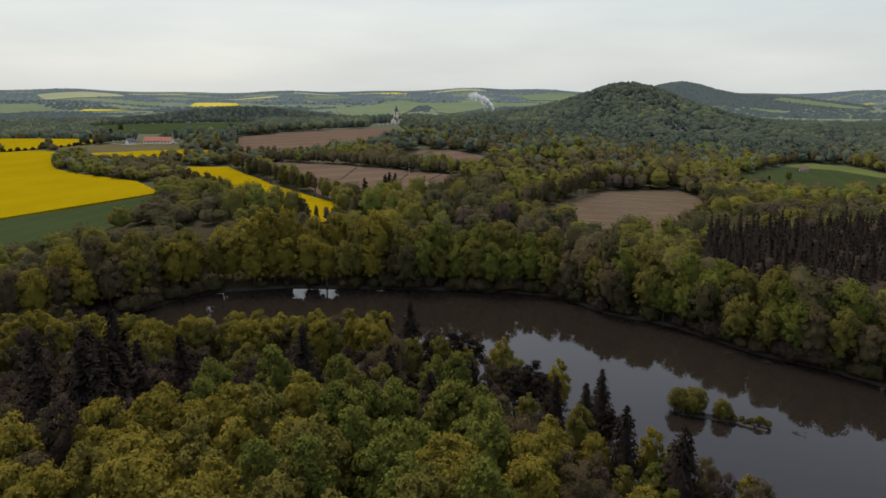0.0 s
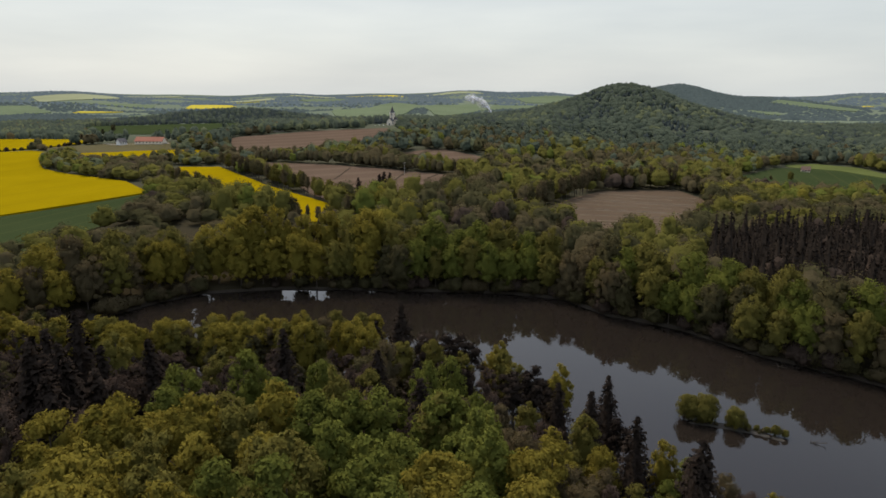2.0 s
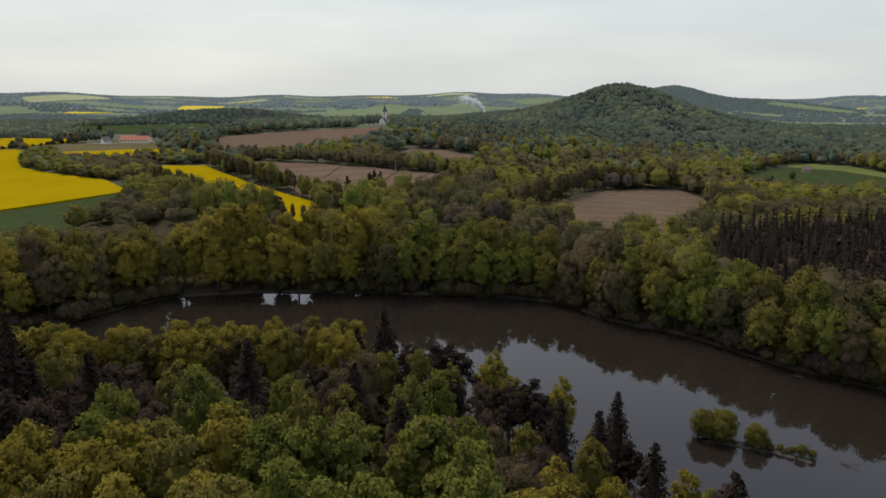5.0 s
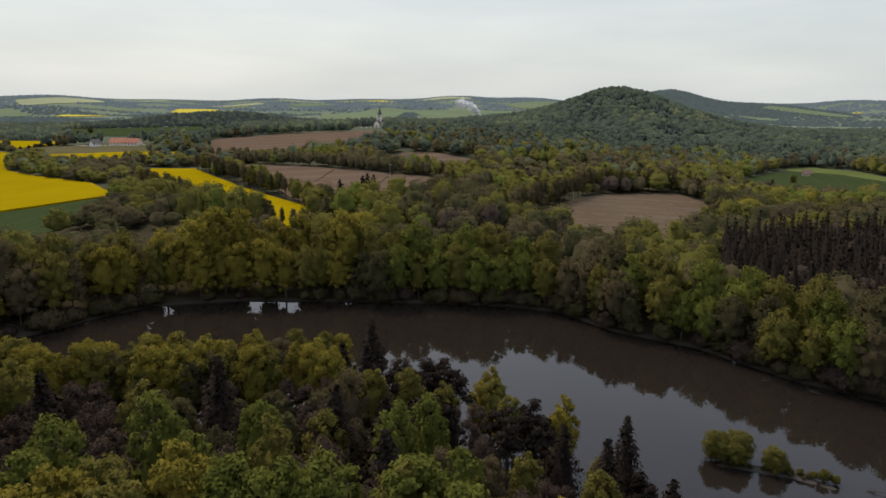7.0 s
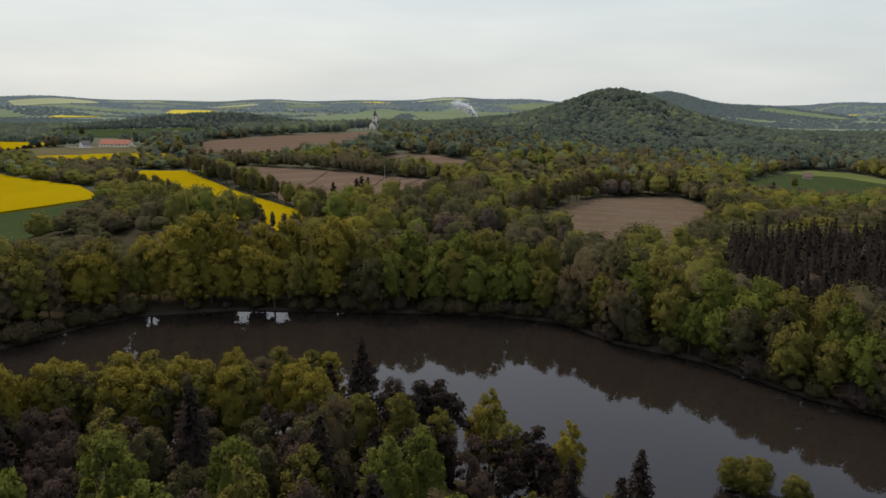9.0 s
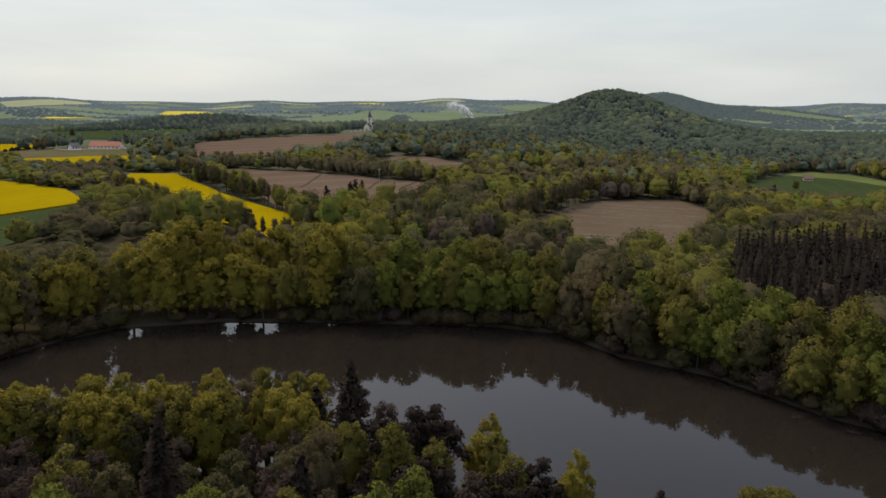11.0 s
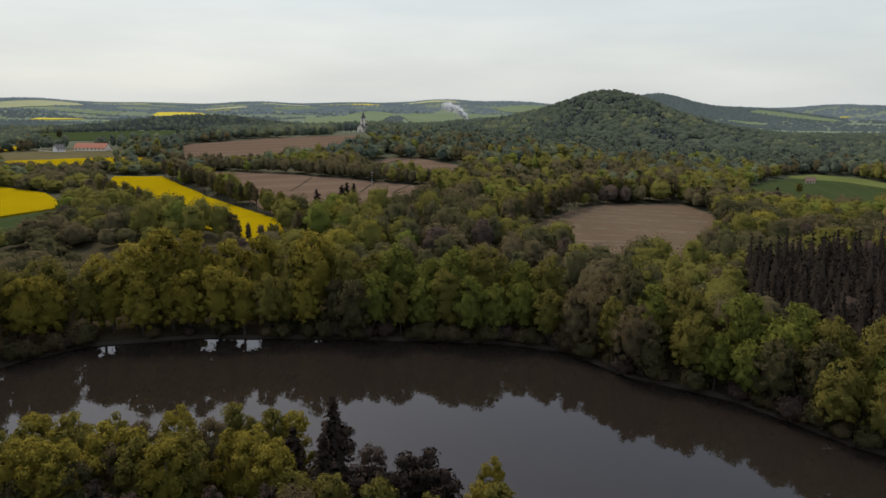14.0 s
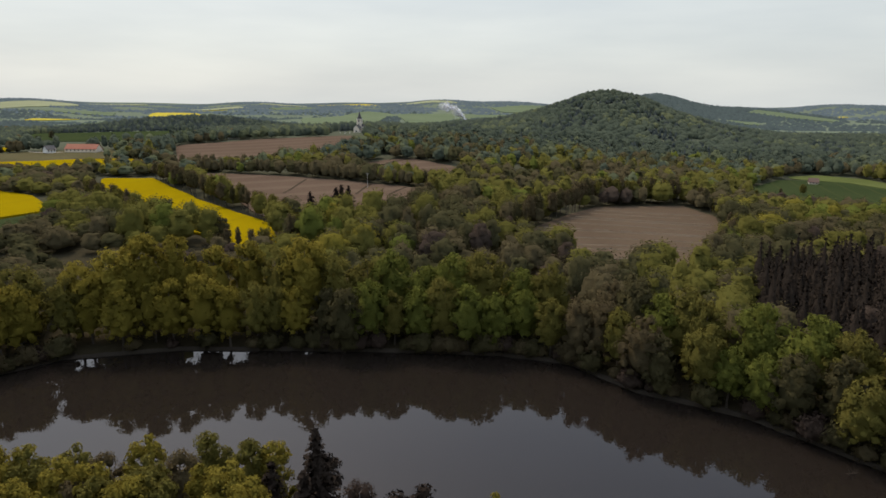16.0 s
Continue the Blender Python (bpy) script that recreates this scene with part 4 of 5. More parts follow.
def wood_kind(x, y, u, w, q):
    """Indices into KINDS, by stands and by chance."""
    k = np.where(u > 0.58, np.where(q < 0.75, 1, np.where(q < 0.9, 7, 2)), np.where(u < 0.40, np.where(q < 0.7, 3, 2), np.where(q < 0.75, 2, np.where(q < 0.9, 1, 3))))
    k = np.where(w < 0.18, np.where(q < 0.3, 5, 3), k)
    k = np.where((w > 0.70) & (q < 0.8) & (y < 700), np.where(q < 0.1, 0, 1), k)
    k = np.where((y > 700) & (x < -380), np.where(q < 0.6, 3, 5), k)
    k = np.where((x > 300) & (y > 610), np.where(q < 0.25, 5, np.where(q < 0.4, 4, np.where(q < 0.7, 3, 6))), k)
    # Brownish mix on the right, darkened further to stand in for lens falloff.
    right = (x > 60) & (y < 330)
    k = np.where(right, np.where(q < 0.3, 2, np.where(q < 0.6, 3, np.where(q < 0.7, 5, 1))), k)
    k = np.where((edge_distance(DARK_WOOD, x, y) < 3), np.where(q < 0.93, 4, 5), k)
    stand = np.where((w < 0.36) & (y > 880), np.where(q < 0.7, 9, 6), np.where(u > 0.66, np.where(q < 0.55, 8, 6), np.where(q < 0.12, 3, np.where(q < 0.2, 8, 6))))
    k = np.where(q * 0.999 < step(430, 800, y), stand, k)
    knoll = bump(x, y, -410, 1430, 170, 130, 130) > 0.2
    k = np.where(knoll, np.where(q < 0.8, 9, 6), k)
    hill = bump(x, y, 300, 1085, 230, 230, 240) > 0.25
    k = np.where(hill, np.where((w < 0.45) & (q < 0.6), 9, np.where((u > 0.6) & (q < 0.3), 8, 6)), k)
    left = (x < 15) & (y < 300)
    return np.where(left, np.where(q < 0.55, 2, np.where(q < 0.85, 3, 1)), k)


def wood_height(x, y, kinds, height):
    h = np.full(len(x), float(height))
    h = h * np.where(x < 40, 0.74 + 0.24 * step(285, 330, y), 1 - 0.18 * step(262, 305, y)) if height > 16 else h
    h = h * np.where((x > -125) & (x < -25) & (y > 275) & (y < 336), 0.62, 1.0) * np.where((x > 175) & (y > 325) & (y < 455), 0.85, 1.0) * np.where((x > -260) & (x < -130) & (y > 280) & (y < 455), 0.72, 1.0)
    h = h - 3.0 * (bump(x, y, 300, 1085, 220, 220, 240) > 0.3)
    h = h * np.where((x < -110) & (y > 450) & (y < 650), 0.72, 1.0)
    h = h * np.where(edge_distance(DARK_WOOD, x, y) < 0, 1.15, 1.0)
    return h + np.where(kinds == 4, 2.0, 0.0) - np.where(kinds == 3, 1.0, 0.0) - np.where(kinds == 5, 2.0, 0.0)

# Last figure tips normals skyward: far tiers turn flat and pale like haze.
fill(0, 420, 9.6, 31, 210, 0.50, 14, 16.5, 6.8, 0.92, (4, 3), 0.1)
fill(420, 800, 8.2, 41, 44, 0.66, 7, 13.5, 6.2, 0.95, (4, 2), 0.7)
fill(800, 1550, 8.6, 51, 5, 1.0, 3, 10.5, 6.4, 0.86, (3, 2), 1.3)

# the close spruce stand on the right shore
x, y = scatter(90, 245, 195, 300, 5.2, 71)
keep = edge_distance(DARK_WOOD, x, y) < 0
x, y = x[keep], y[keep]
half_ = np.random.default_rng(74).random(len(x)) < 0.94
woods("woodland", "bare", small_protos("bare", 4, 240, 0.42, 13, 6.4, (5, 3)), x[~half_], y[~half_], np.random.default_rng(75).uniform(12, 17, int((~half_).sum())), 76, "grey-brown trees among close spruces", 0.7, 0.3)
x, y = x[half_], y[half_]
woods("woodland", "needle", [needled(980 + i) for i in range(5)], x, y, np.random.default_rng(72).uniform(14, 19, len(x)), 73, "close dark spruce stand near the pond", 1.0, 0.1)

# far woods
x, y = scatter(-3300, 3300, 1300, 4300, 19, 61)
hx, hy = scatter(520, 1150, 1850, 2500, 13, 66)
hm = bump(hx, hy, 745, 2150, 230, 150, 260) + 0.6 * bump(hx, hy, 930, 2200, 160, 220, 260) > 0.35
x, y = np.concatenate([x, hx[hm]]), np.concatenate([y, hy[hm]])
d = np.hypot(x, y)
keep = (d > 1550) & (d < 4300) & (np.abs(x) < 0.80 * y) & ~on_field(x, y, 8)
crests = np.zeros(len(x))
for reach, tall, k, p in RIDGES:
    a = np.arctan2(x, y)
    crests = np.maximum(crests, np.clip(0.45 + 0.75 * np.sin(k * a + p), 0, 1) * np.exp(-0.5 * ((d - reach - 160 * np.sin(5 * a + p)) / 130) ** 2))
keep &= (patchy(x, y * 2.2, 420, 62) > 0.5) | (crests > 0.55) | (land(x, y) > 78) | (bump(x, y, 760, 2180, 260, 330, 330) > 0.25)
x, y = x[keep], y[keep]
r = np.random.default_rng(63)
far_protos = [crown(970 + i, 20, 11, -20.0, 1, 3, 3, (5, 2), 0.6, 0, (3, 2), 1.2, 0.95) for i in range(4)]
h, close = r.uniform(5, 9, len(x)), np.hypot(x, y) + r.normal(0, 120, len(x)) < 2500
# Haze sits in the colours; normals tip skyward to pale the woods further.
woods("distant_woodland", "ridge", far_protos, x[close], y[close], h[close], 64, "low hill woodland with haze mixed into its colour", 0.95, 2.0)
woods("distant_woodland", "distant", far_protos, x[~close], y[~close], h[~close], 65, "distant low hill woodland with blue haze mixed into its colour", 0.95, 2.0)

# ---- buildings ----
def gable_house(name, x, y, length, width, wall, rise, turn, wall_mat, roof_mat, label, windows=4):
    """A plain house: plastered walls, a gable roof with eaves, openings set in the long side."""
    root = new(name)
    root.empty_display_size = 1.0
    root.matrix_basis = pose(x, y, float(land(x, y)) + 0.2, 0, 0, turn)
    a, b = length / 2, width / 2
    bm = bmesh.new()
    box(bm, -a, a, -b, b, -1.5, wall)
    for s in (-1, 1):
        faces(bm, [(s * a, -b, wall), (s * a, b, wall), (s * a, 0, wall + rise), (s * (a - 0.4), -b, wall), (s * (a - 0.4), b, wall), (s * (a - 0.4), 0, wall + rise)],
              [(0, 1, 2), (3, 5, 4), (0, 2, 5, 3), (1, 4, 5, 2)])
    part("wall", bm, wall_mat, root)
    for s in (-1, 1):
        bm, e, t = bmesh.new(), 0.5, 0.25
        low = wall - e * rise / b
        p = [(-a - e, s * (b + e), low), (a + e, s * (b + e), low), (a + e, 0, wall + rise), (-a - e, 0, wall + rise)]
        faces(bm, p + [(q[0], q[1], q[2] + t) for q in p], [(0, 1, 2, 3), (4, 5, 6, 7), (0, 1, 5, 4), (1, 2, 6, 5), (2, 3, 7, 6), (3, 0, 4, 7)])
        bmesh.ops.recalc_face_normals(bm, faces=bm.faces)
        part("roof", bm, roof_mat, root)
    for i in range(windows):
        wx = -a + length * (i + 0.5) / windows
        bm = bmesh.new()
        box(bm, wx - 0.5, wx + 0.5, -b - 0.06, -b + 0.1, wall * 0.35, wall * 0.35 + 1.3)
        part("window", bm, M_DARK, root)
    return tagged(root, label, "house")


gable_house("barn", -293, 678, 29, 10, 2.8, 3.8, -6, M_PLASTER, M_TILE, "long low white barn with a red tiled roof", 8)
gable_house("farmhouse", -320, 672, 8, 6, 3.2, 3.0, 60, M_WHITE, M_SLATE, "white plastered farmhouse with a dark gable roof", 3)
gable_house("cottage", 318, 572, 6.5, 5, 2.0, 2.6, -25, M_PLASTER, M_OLDTILE, "small cottage with a weathered brown roof on a meadow", 3)
gable_house("house", -192, 800, 12, 8, 4.0, 4.0, 15, M_WHITE, M_SLATE, "white house with a dark roof among hedges", 3)
gable_house("house", -214, 806, 10, 8, 4.0, 4.0, -20, M_WHITE, M_TILE, "white house with a red roof among hedges", 3)


def church(x, y, turn):
    root = new("church")
    root.matrix_basis = pose(x, y, float(land(x, y)), 0, 0, turn)
    bm = bmesh.new()
    box(bm, -2.7, 2.7, -2.7, 2.7, -2, 15.0)
    tower = part("tower", bm, M_PLASTER, root, "tall pale plastered church tower")
    for z in (6.0, 10.4, 14.8):
        bm = bmesh.new()
        box(bm, -2.95, 2.95, -2.95, 2.95, z, z + 0.4, 0.08)
        part("cornice", bm, M_WHITE, tower)
    for a in range(4):
        for z, h in ((11.3, 2.8), (7.2, 2.0)):
            bm = bmesh.new()
            box(bm, -0.65, 0.65, -2.78, -2.5, z, z + h)
            bmesh.ops.create_cone(bm, cap_ends=True, segments=12, radius1=0.65, radius2=0.65, depth=0.28, matrix=pose(0, -2.64, z + h, 90))
            bmesh.ops.rotate(bm, verts=bm.verts, matrix=Matrix.Rotation(radians(90 * a), 3, "Z"))
            part("window", bm, M_DARK, tower)
    bm = bmesh.new()
    bmesh.ops.create_cone(bm, cap_ends=True, segments=8, radius1=3.6, radius2=2.3, depth=1.8, matrix=pose(0, 0, 16.1, 0, 0, 22.5))
    spire = part("spire", bm, M_SLATE, root, "steep dark slate spire")
    bm = bmesh.new()
    bmesh.ops.create_cone(bm, cap_ends=True, segments=8, radius1=2.35, radius2=0.1, depth=6.8, matrix=pose(0, 0, 20.3, 0, 0, 22.5))
    part("spire_tip", bm, M_SLATE, spire)
    bm = bmesh.new()
    box(bm, -0.07, 0.07, -0.07, 0.07, 23.4, 25.0)
    box(bm, -0.45, 0.45, -0.06, 0.06, 24.3, 24.45)
    part("cross", bm, M_DARK, spire)
    a, b, w, r, l = 2.6, 3.4, 4.6, 3.6, 10.0
    bm = bmesh.new()
    box(bm, a, a + l, -b, b, -2, w)
    faces(bm, [(a + l, -b, w), (a + l, b, w), (a + l, 0, w + r), (a + l - 0.4, -b, w), (a + l - 0.4, b, w), (a + l - 0.4, 0, w + r)], [(0, 1, 2), (3, 5, 4), (0, 2, 5, 3), (1, 4, 5, 2)])
    nave = part("nave", bm, M_PLASTER, root)
    for side_ in (-1, 1):
        bm = bmesh.new()
        p = [(a - 0.1, side_ * (b + 0.4), w - 0.4), (a + l + 0.3, side_ * (b + 0.4), w - 0.4), (a + l + 0.3, 0, w + r + 0.05), (a - 0.1, 0, w + r + 0.05)]
        faces(bm, p + [(q[0], q[1], q[2] + 0.25) for q in p], [(0, 1, 2, 3), (4, 5, 6, 7), (0, 1, 5, 4), (1, 2, 6, 5), (2, 3, 7, 6), (3, 0, 4, 7)])
        bmesh.ops.recalc_face_normals(bm, faces=bm.faces)
        part("nave_roof", bm, M_SLATE, root)
        for i in range(3):
            bm = bmesh.new()
            box(bm, a + 1.6 + 3.0 * i, a + 2.6 + 3.0 * i, side_ * (b + 0.06) - 0.1, side_ * (b + 0.06) + 0.1, 1.4, 3.8, 0.05)
            part("window", bm, M_DARK, nave)
    bm = bmesh.new()
    box(bm, a + l, a + l + 0.15, -0.7, 0.7, 0.0, 2.3)
    part("door", bm, M_DARK, nave)
    bm = bmesh.new()
    box(bm, -2.2, 2.2, 2.7, 6.6, -2, 6.2)
    part("sacristy", bm, M_PLASTER, root)
    bm = bmesh.new()
    faces(bm, [(-2.5, 2.7, 6.1), (2.5, 2.7, 6.1), (2.5, 6.9, 6.1), (-2.5, 6.9, 6.1), (0, 2.7, 9.6), (0, 5.8, 8.8)], [(0, 1, 4), (1, 2, 5, 4), (2, 3, 5), (3, 0, 4, 5), (0, 3, 2, 1)])
    bmesh.ops.recalc_face_normals(bm, faces=bm.faces)
    part("sacristy_roof", bm, M_SLATE, root)
    return tagged(root, "pale plastered village church with dark pointed spire", "church")


church(-61, 868, -104)


# ---- islet with willows ----
def islet():
    bm = bmesh.new()
    bmesh.ops.create_icosphere(bm, subdivisions=3, radius=1.0)
    for v in bm.verts:
        k = 1 + 0.22 * noise.noise(v.co * 2.3)
        along = v.co.x * 9.5 * k
        v.co = Vector((along, v.co.y * 1.2 * k - 0.02 * along * along, v.co.z * 0.45 * k))
    ob = part("islet", bm, M_MUD, None)
    ob.matrix_basis = pose(65.5, 138.6, 0, 0, 0, -24)
    tagged(ob, "low muddy islet in the pond", "islet", kind="structure")
    for k in range(16):
        u = -8.0 + 1.05 * k
        x, y = 65.5 + u * math.cos(radians(-24)) - 0.2, 138.6 + u * math.sin(radians(-24)) - 0.02 * u * u
        plant("bush", x, y + 0.5 * math.sin(3 * k), 0.7 + 0.35 * math.sin(2 * k + 1), (0, 2, 1)[k % 3], 0, 70 * k, "undergrowth on the islet", sink=float(land(x, y)) - 0.2)
    for x, y, h, s in ((57.0, 143.2, 5.6, 0), (60.8, 142.6, 5.9, 1), (59.2, 141.0, 4.6, 0), (65.6, 138.9, 4.6, 1), (67.8, 137.6, 1.6, 1), (69.6, 137.2, 1.4, 0), (73.0, 135.4, 2.2, 0), (71.4, 136.2, 1.5, 1), (74.6, 134.6, 1.6, 0)):
        sh = plant("shrub", x, y, h, s, 1, 40 * x, "willows on the islet", sink=float(land(x, y)) - 0.15)


islet()


def dead_branch(x, y, z, turn, length):
    """A bare fallen branch lying in the shallows."""
    r = np.random.default_rng(int(x * 10))
    bits = [limb((0, 0, -0.3), (length, 0, 0.5), 0.10, 0.04)]
    for i in range(7):
        s = r.uniform(0.25, 1)
        bits.append(limb((length * s, 0, 0.5 * s), (length * s + r.uniform(0.3, 1.2), r.normal(0, 0.7), 0.5 * s + r.uniform(-0.1, 1.1)), 0.045, 0.012, 5))
    v, f = join(*bits)
    ob = new("fallen_branch", mesh_of("fallen_branch", v, f, M_BARK))
    ob.matrix_basis = pose(x, y, z, 0, 0, turn)
    tagged(ob, "grey dead branch fallen into the shallow water", "branch")


dead_branch(78.0, 133.2, 0.05, -30, 4.0)
dead_branch(74.0, 134.6, 0.1, 60, 3.0)
dead_branch(86.5, 178.5, 0.05, 200, 4.5)
dead_branch(94.5, 171.0, 0.05, 190, 3.5)


# ---- straw rows on the bare field ----
def straw_rows():
    r = np.random.default_rng(9)
    inner = FIELDS[8]
    for k in range(11):
        y0 = 314 + 11.6 * k + 3 * math.sin(2.1 * k) + r.normal(0, 0.8)
        run = []
        for x in np.arange(40, 185, 2.5):
            y = y0 + 7.0 * math.sin((x - 60) / 48 + 0.25 * k) - 0.16 * (x - 110)
            inside = float(edge_distance(inner, x, y)) < -4
            if inside and r.random() > 0.035:
                run.append((x, y + r.normal(0, 0.15)))
            elif len(run) > 2:
                lay_row(run, r)
                run = []
            elif not inside:
                run = []
        if len(run) > 2:
            lay_row(run, r)


def lay_row(run, r):
    bm, last = bmesh.new(), None
    for x, y in run:
        z, w = float(land(x, y)) + 0.42, r.uniform(0.16, 0.34)
        now = [bm.verts.new((x, y - w, z - 0.1)), bm.verts.new((x, y, z + r.uniform(0.15, 0.3))), bm.verts.new((x, y + w, z - 0.1))]
        if last:
            bm.faces.new((last[0], now[0], now[1], last[1]))
            bm.faces.new((last[1], now[1], now[2], last[2]))
        last = now
    ob = part("straw_swath", bm, M_STRAW, None)
    tagged(ob, "long pale row of straw on bare soil", "straw", "straw rows", "")


straw_rows()


# ---- smoke from a distant fire ----
def smoke():
    m = bpy.data.materials.new("thin_smoke")
    m.use_nodes = True
    n, l = m.node_tree.nodes, m.node_tree.links
    n.clear()
    out, mix, clear, white, nz, geo, ramp = (n.new("ShaderNode" + k) for k in ("OutputMaterial", "MixShader", "BsdfTransparent", "BsdfDiffuse", "TexNoise", "NewGeometry", "MapRange"))
    white.inputs[0].default_value = (0.97, 0.97, 0.98, 1)
    nz.inputs["Scale"].default_value = 0.09
    l.new(geo.outputs["Position"], nz.inputs["Vector"])
    l.new(nz.outputs["Fac"], ramp.inputs["Value"])
    ramp.inputs["From Min"].default_value, ramp.inputs["From Max"].default_value = 0.35, 0.7
    ramp.inputs["To Min"].default_value, ramp.inputs["To Max"].default_value = 0.05, 0.26
    l.new(ramp.outputs[0], mix.inputs[0])
    l.new(clear.outputs[0], mix.inputs[1])
    l.new(white.outputs[0], mix.inputs[2])
    l.new(mix.outputs[0], out.inputs[0])
    r = np.random.default_rng(4)
    bits = []
    for k in range(80):
        s = (k / 79) ** 1.1
        v, f = ball(8, 6)
        size = 1.8 + 5.5 * s
        c = np.array([4 - 62 * s**2.2 + r.normal(0, 1.2 + 6 * s), r.normal(0, 5), 6 + 50 * s + r.normal(0, 1 + 5 * s)])
        bits.append((v * size * r.uniform(0.7, 1.2, (len(v), 1)) + c, f))
    v, f = join(*bits)
    ob = new("smoke_plume", mesh_of("smoke_plume", v, f, m, True, None, np.tile([0.0, -0.35, 0.94], (len(v), 1))))
    x, y = 134.0, 1790.0
    ob.matrix_basis = pose(x, y, float(land(x, y)))
    tagged(ob, "thin white plume of smoke rising beyond woods", "smoke")


smoke()


# ---- single trees farther off ----
for x, y, h in ((-35.5, 431, 12), (-32.0, 433, 11), (-38.2, 430, 10.5), (-51, 422, 9.5)):
    plant("spruce", x, y, h, int(abs(x)) % 4, 0, 30 * x, "field spruces", 2.3)
plant("deep", -76, 345, 12, 1, 0, 20, "field edge trees")


def rows(kinds, line, gap, low, high, depth, seed):
    """An open row of trees along a field's edge; those far off are one hedge."""
    r = np.random.default_rng(seed)
    if min(p[1] for p in line) > 488:
        q = np.array([p + left * r.uniform(-depth, depth) for p, left in along(line, gap)])
        woods("hedgerow", kinds[0], small_protos(kinds[0], 4, 70, 0.6, 9, 5.4, (5, 3)), q[:, 0], q[:, 1], r.uniform(low, high, len(q)), seed, "tall hedge of budding trees between ploughed fields", 0.7, 0.3)
        return
    for q, left in along(line, gap):
        x, y = q + left * r.uniform(-depth, depth) + r.normal(0, 0.8, 2)
        plant(kinds[int(r.integers(0, len(kinds)))], x, y, r.uniform(low, high), int(r.integers(0, 4)), 2, r.uniform(0, 360), "field edge trees", r.uniform(0.75, 1.05))


rows(("bud", "mid", "bud"), [(104, 450), (136, 457), (172, 458)], 4.0, 14, 17, 1.5, 1)
rows(("bud", "deep", "bud"), [(52, 372), (80, 412), (106, 446)], 5.0, 13, 17, 2.0, 2)
rows(("bud", "mid"), [(-74, 330), (-44, 328)], 4.5, 9, 11, 1.0, 3)
rows(("deep", "mid", "bud"), [(-44, 340), (-60, 388), (-88, 416), (-116, 450), (-143, 486), (-172, 526)], 5.0, 12, 15, 2.5, 4)
rows(("mid", "bud", "deep"), [(-180, 448), (-138, 400), (-112, 364)], 5.5, 11, 14, 2.0, 5)
rows(("bud", "mid", "deep"), [(-150, 556), (-105, 548), (-28, 514), (20, 495)], 5.2, 10, 13, 2.5, 6)
rows(("deep", "bud", "mid"), [(-44, 364), (-20, 380), (4, 390), (8, 420), (22, 470)], 5.5, 11, 15, 3.0, 7)
rows(("bud", "deep"), [(-180, 584), (-134, 582), (-76, 622), (-30, 716)], 6.0, 9, 12, 2.0, 8)
rows(("deep", "bud"), [(172, 452), (170, 412), (158, 376), (126, 320)], 5.5, 10, 13, 2.0, 9)
rows(("deep", "mid"), [(-55, 590), (-24, 540), (2, 508), (30, 505), (44, 548)], 6.0, 8, 11, 2.0, 10)


r = np.random.default_rng(77)
for q, left in along([(-545, 632), (-440, 646), (-391, 663), (-362, 701)], 6.5):
    bx, by = q + r.normal(0, 0.7, 2)
    plant("bush", bx, by, r.uniform(2.6, 4.6), int(r.integers(0, 3)), 0, r.uniform(0, 360), "bushes along the rapeseed")


# ---- tracks, ditch, pole and small things on the farmland ----
def strip(name, line, width, mat, lift, label, category):
    """A narrow strip laid over the land along a line."""
    r = np.random.default_rng(len(line) + int(abs(line[0][0])))
    pts = []
    for (ax, ay), (bx, by) in zip(line, line[1:]):
        n = max(2, int(math.hypot(bx - ax, by - ay) / 4))
        pts += [(ax + (bx - ax) * i / n, ay + (by - ay) * i / n) for i in range(n)]
    pts.append(line[-1])
    bm, last = bmesh.new(), None
    for i, (x, y) in enumerate(pts):
        a, b = pts[max(0, i - 1)], pts[min(len(pts) - 1, i + 1)]
        d = math.hypot(b[0] - a[0], b[1] - a[1])
        w = width / 2 * r.uniform(0.75, 1.2)
        nx_, ny_ = -(b[1] - a[1]) / d * w, (b[0] - a[0]) / d * w
        row_ = [bm.verts.new((x + k * nx_, y + k * ny_, float(land(x + k * nx_, y + k * ny_)) + lift - (0.0 if k == 0 else 0.12))) for k in (-1, 0, 1)]
        if last:
            for j in (0, 1):
                bm.faces.new((last[j], last[j + 1], row_[j + 1], row_[j]))
        last = row_
    bmesh.ops.recalc_face_normals(bm, faces=bm.faces)
    return tagged(part(name, bm, mat, None), label, category, kind="structure")


M_TRACK = material("worn_track", (0.040, 0.030, 0.020), (0.070, 0.054, 0.036), 0.95, 0.1, 1.5, 0.0, 0.3)
M_GRAVEL = material("pale_gravel", (0.26, 0.24, 0.20), (0.38, 0.35, 0.30), 0.95, 0.2, 2.0, 0.0, 0.3)
strip("ditch", [(-36, 565), (-24, 581), (-11, 606), (3, 623), (19, 632)], 2.2, M_TRACK, 0.62, "dark overgrown ditch across a ploughed field", "ditch")
strip("wheel_track", [(-74, 465), (-72, 481), (-70, 509), (-69, 519)], 1.6, M_TRACK, 0.55, "dark wheel track across ploughed soil", "track")
strip("wheel_track", [(-31, 465), (-28, 485), (-24, 504)], 1.6, M_TRACK, 0.55, "dark wheel track across ploughed soil", "track")
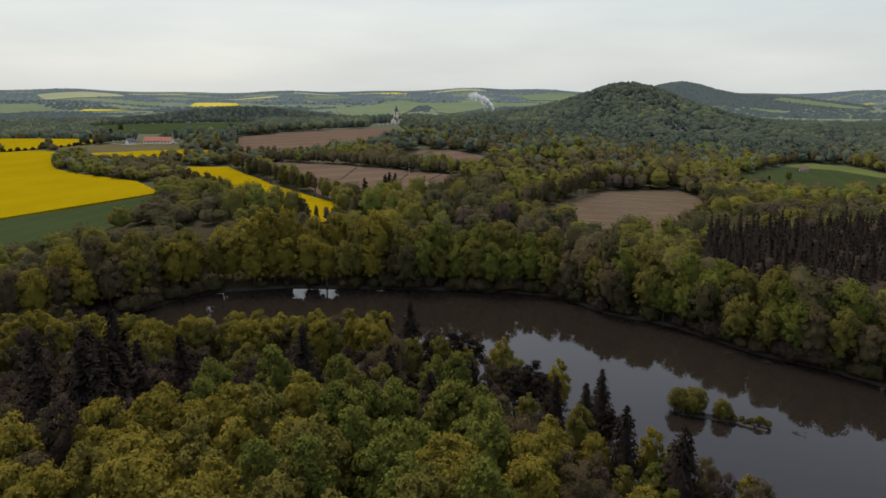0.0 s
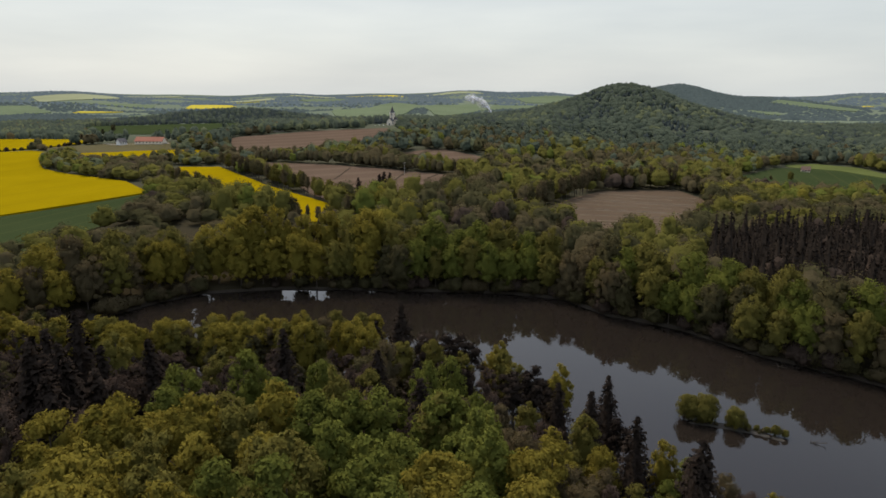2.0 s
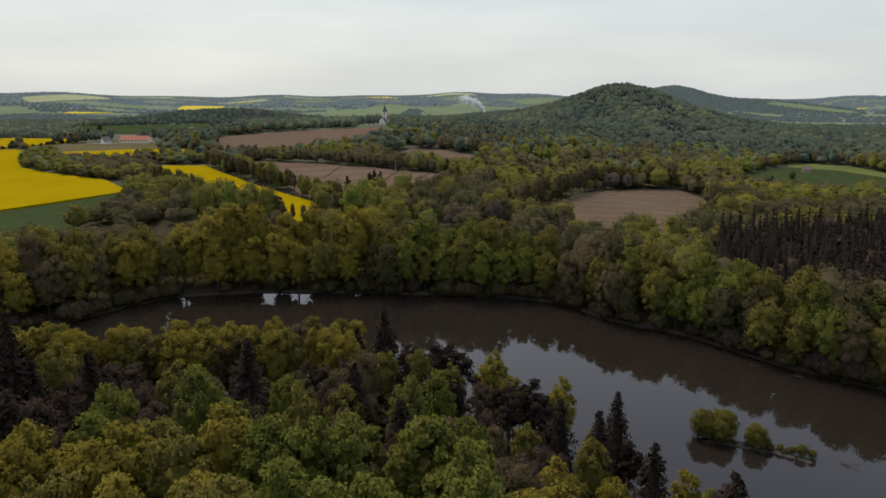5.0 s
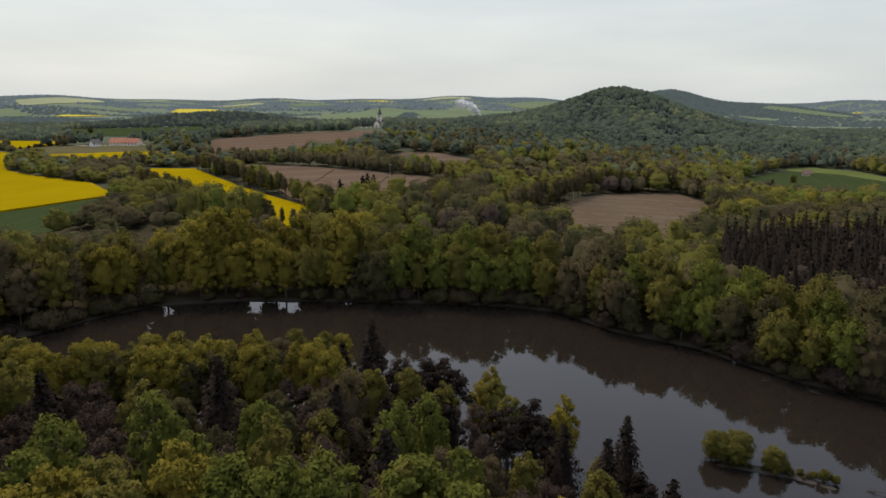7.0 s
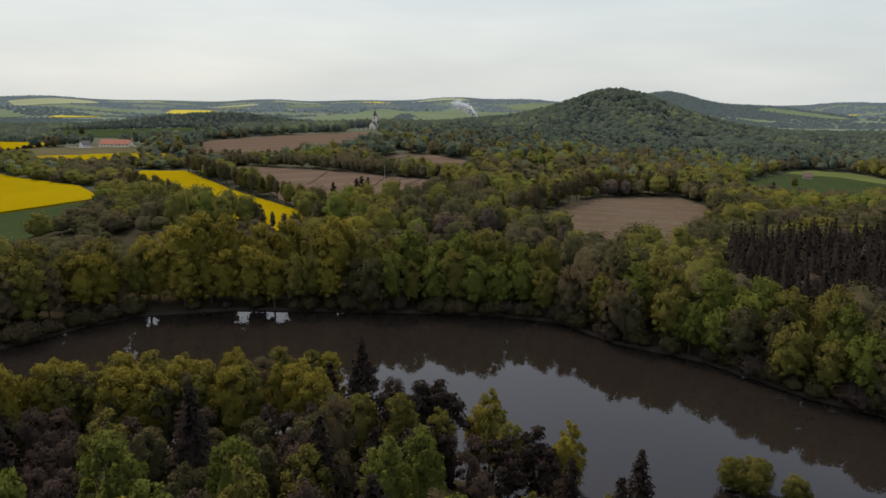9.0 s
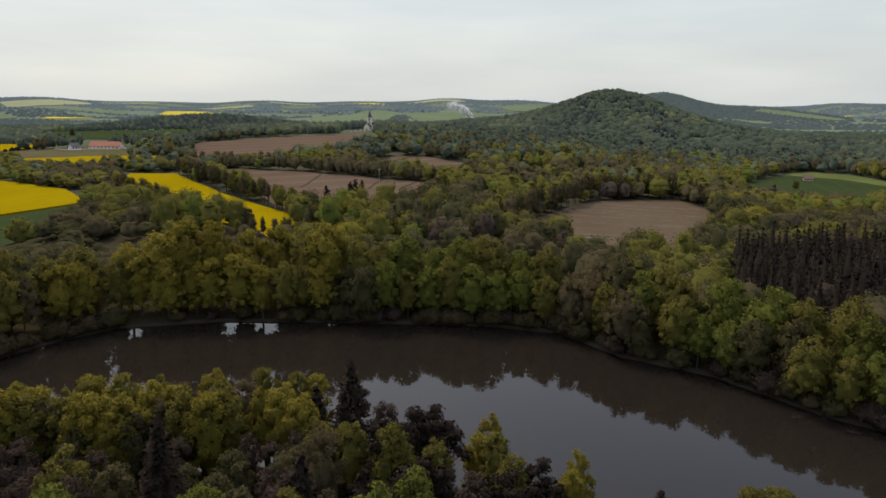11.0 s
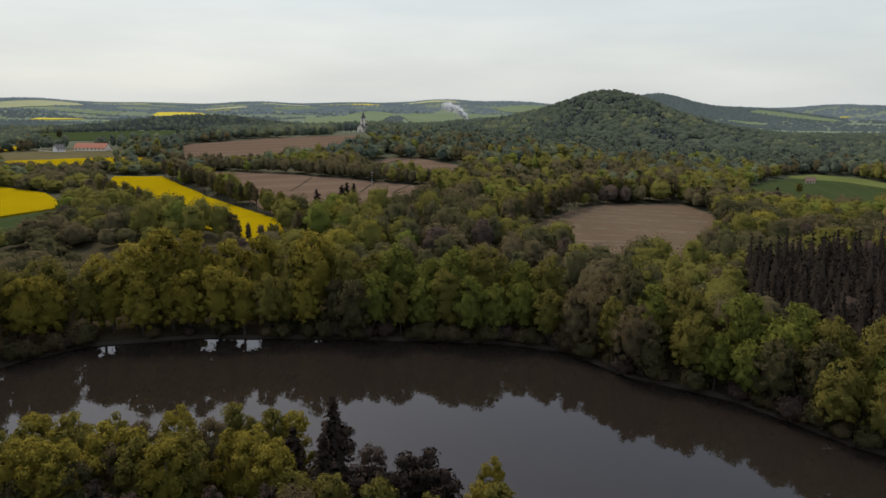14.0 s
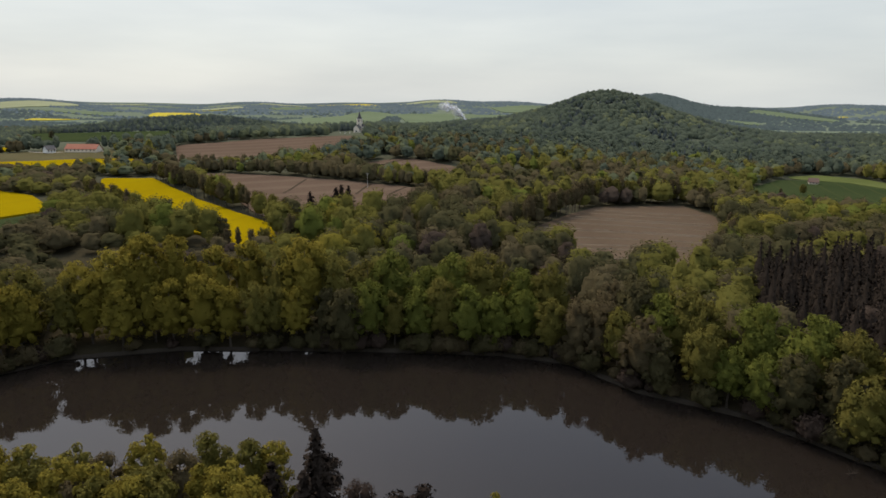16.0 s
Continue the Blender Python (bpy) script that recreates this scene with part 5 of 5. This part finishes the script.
strip("wheel_track", [(-11, 467), (-6, 482), (-1, 494)], 1.6, M_TRACK, 0.55, "dark wheel track across ploughed soil", "track")
strip("farm_lane", [(-346, 686), (-318, 666), (-312, 674), (-286, 691), (-274, 676)], 2.4, M_GRAVEL, 0.55, "pale gravel lane leading to the farm", "lane")


def utility_pole(x, y, height):
    root = new("utility_pole")
    root.matrix_basis = pose(x, y, float(land(x, y)), 0, 0, 20)
    v, f = limb((0, 0, -0.5), (0, 0, height), 0.13, 0.09, 8)
    post = new("post", mesh_of("post", v, f, M_CONCRETE))
    post.parent = root
    bm = bmesh.new()
    box(bm, -1.0, 1.0, -0.08, 0.08, height - 0.7, height - 0.5, 0.02)
    part("crossarm", bm, M_CONCRETE, root)
    for x0 in (-0.8, 0.0, 0.8):
        bm = bmesh.new()
        bmesh.ops.create_cone(bm, cap_ends=True, segments=8, radius1=0.10, radius2=0.05, depth=0.3, matrix=pose(x0, 0, height - 0.35))
        part("insulator", bm, M_SLATE, root)
    tagged(root, "pale concrete utility pole at a field edge", "pole")


utility_pole(-25.5, 491, 9.5)

for i, (x, y) in enumerate(((-82, 849), (-76.5, 850), (-71, 848))):
    bm = bmesh.new()
    box(bm, -0.35, 0.35, -0.15, 0.15, -0.3, 0.9 + 0.15 * (i % 3), 0.05)
    stone = part("gravestone", bm, M_WHITE, None)
    stone.matrix_basis = pose(x, y, float(land(x, y)), 0, 0, 15 * i)
    tagged(stone, "small white gravestone in the churchyard grass", "gravestone", "churchyard stones")

for k, ((x, y), kind, h) in enumerate(zip([(258, 512), (270, 506), (217, 468), (223, 473), (-443, 907), (-425, 843), (-403, 752), (-254, 711), (-246, 665), (-212, 618), (-208, 602), (-363, 698), (-383, 706)], ("deep", "mid", "mid", "bush", "deep", "deep", "bud", "mid", "deep", "mid", "deep", "bush", "bush"), (4, 8, 8, 3, 11, 8, 8, 9, 10, 11, 10, 3, 3))):
    plant(kind, x, y, h, k % 3, 0, 50 * k, "farmland trees")
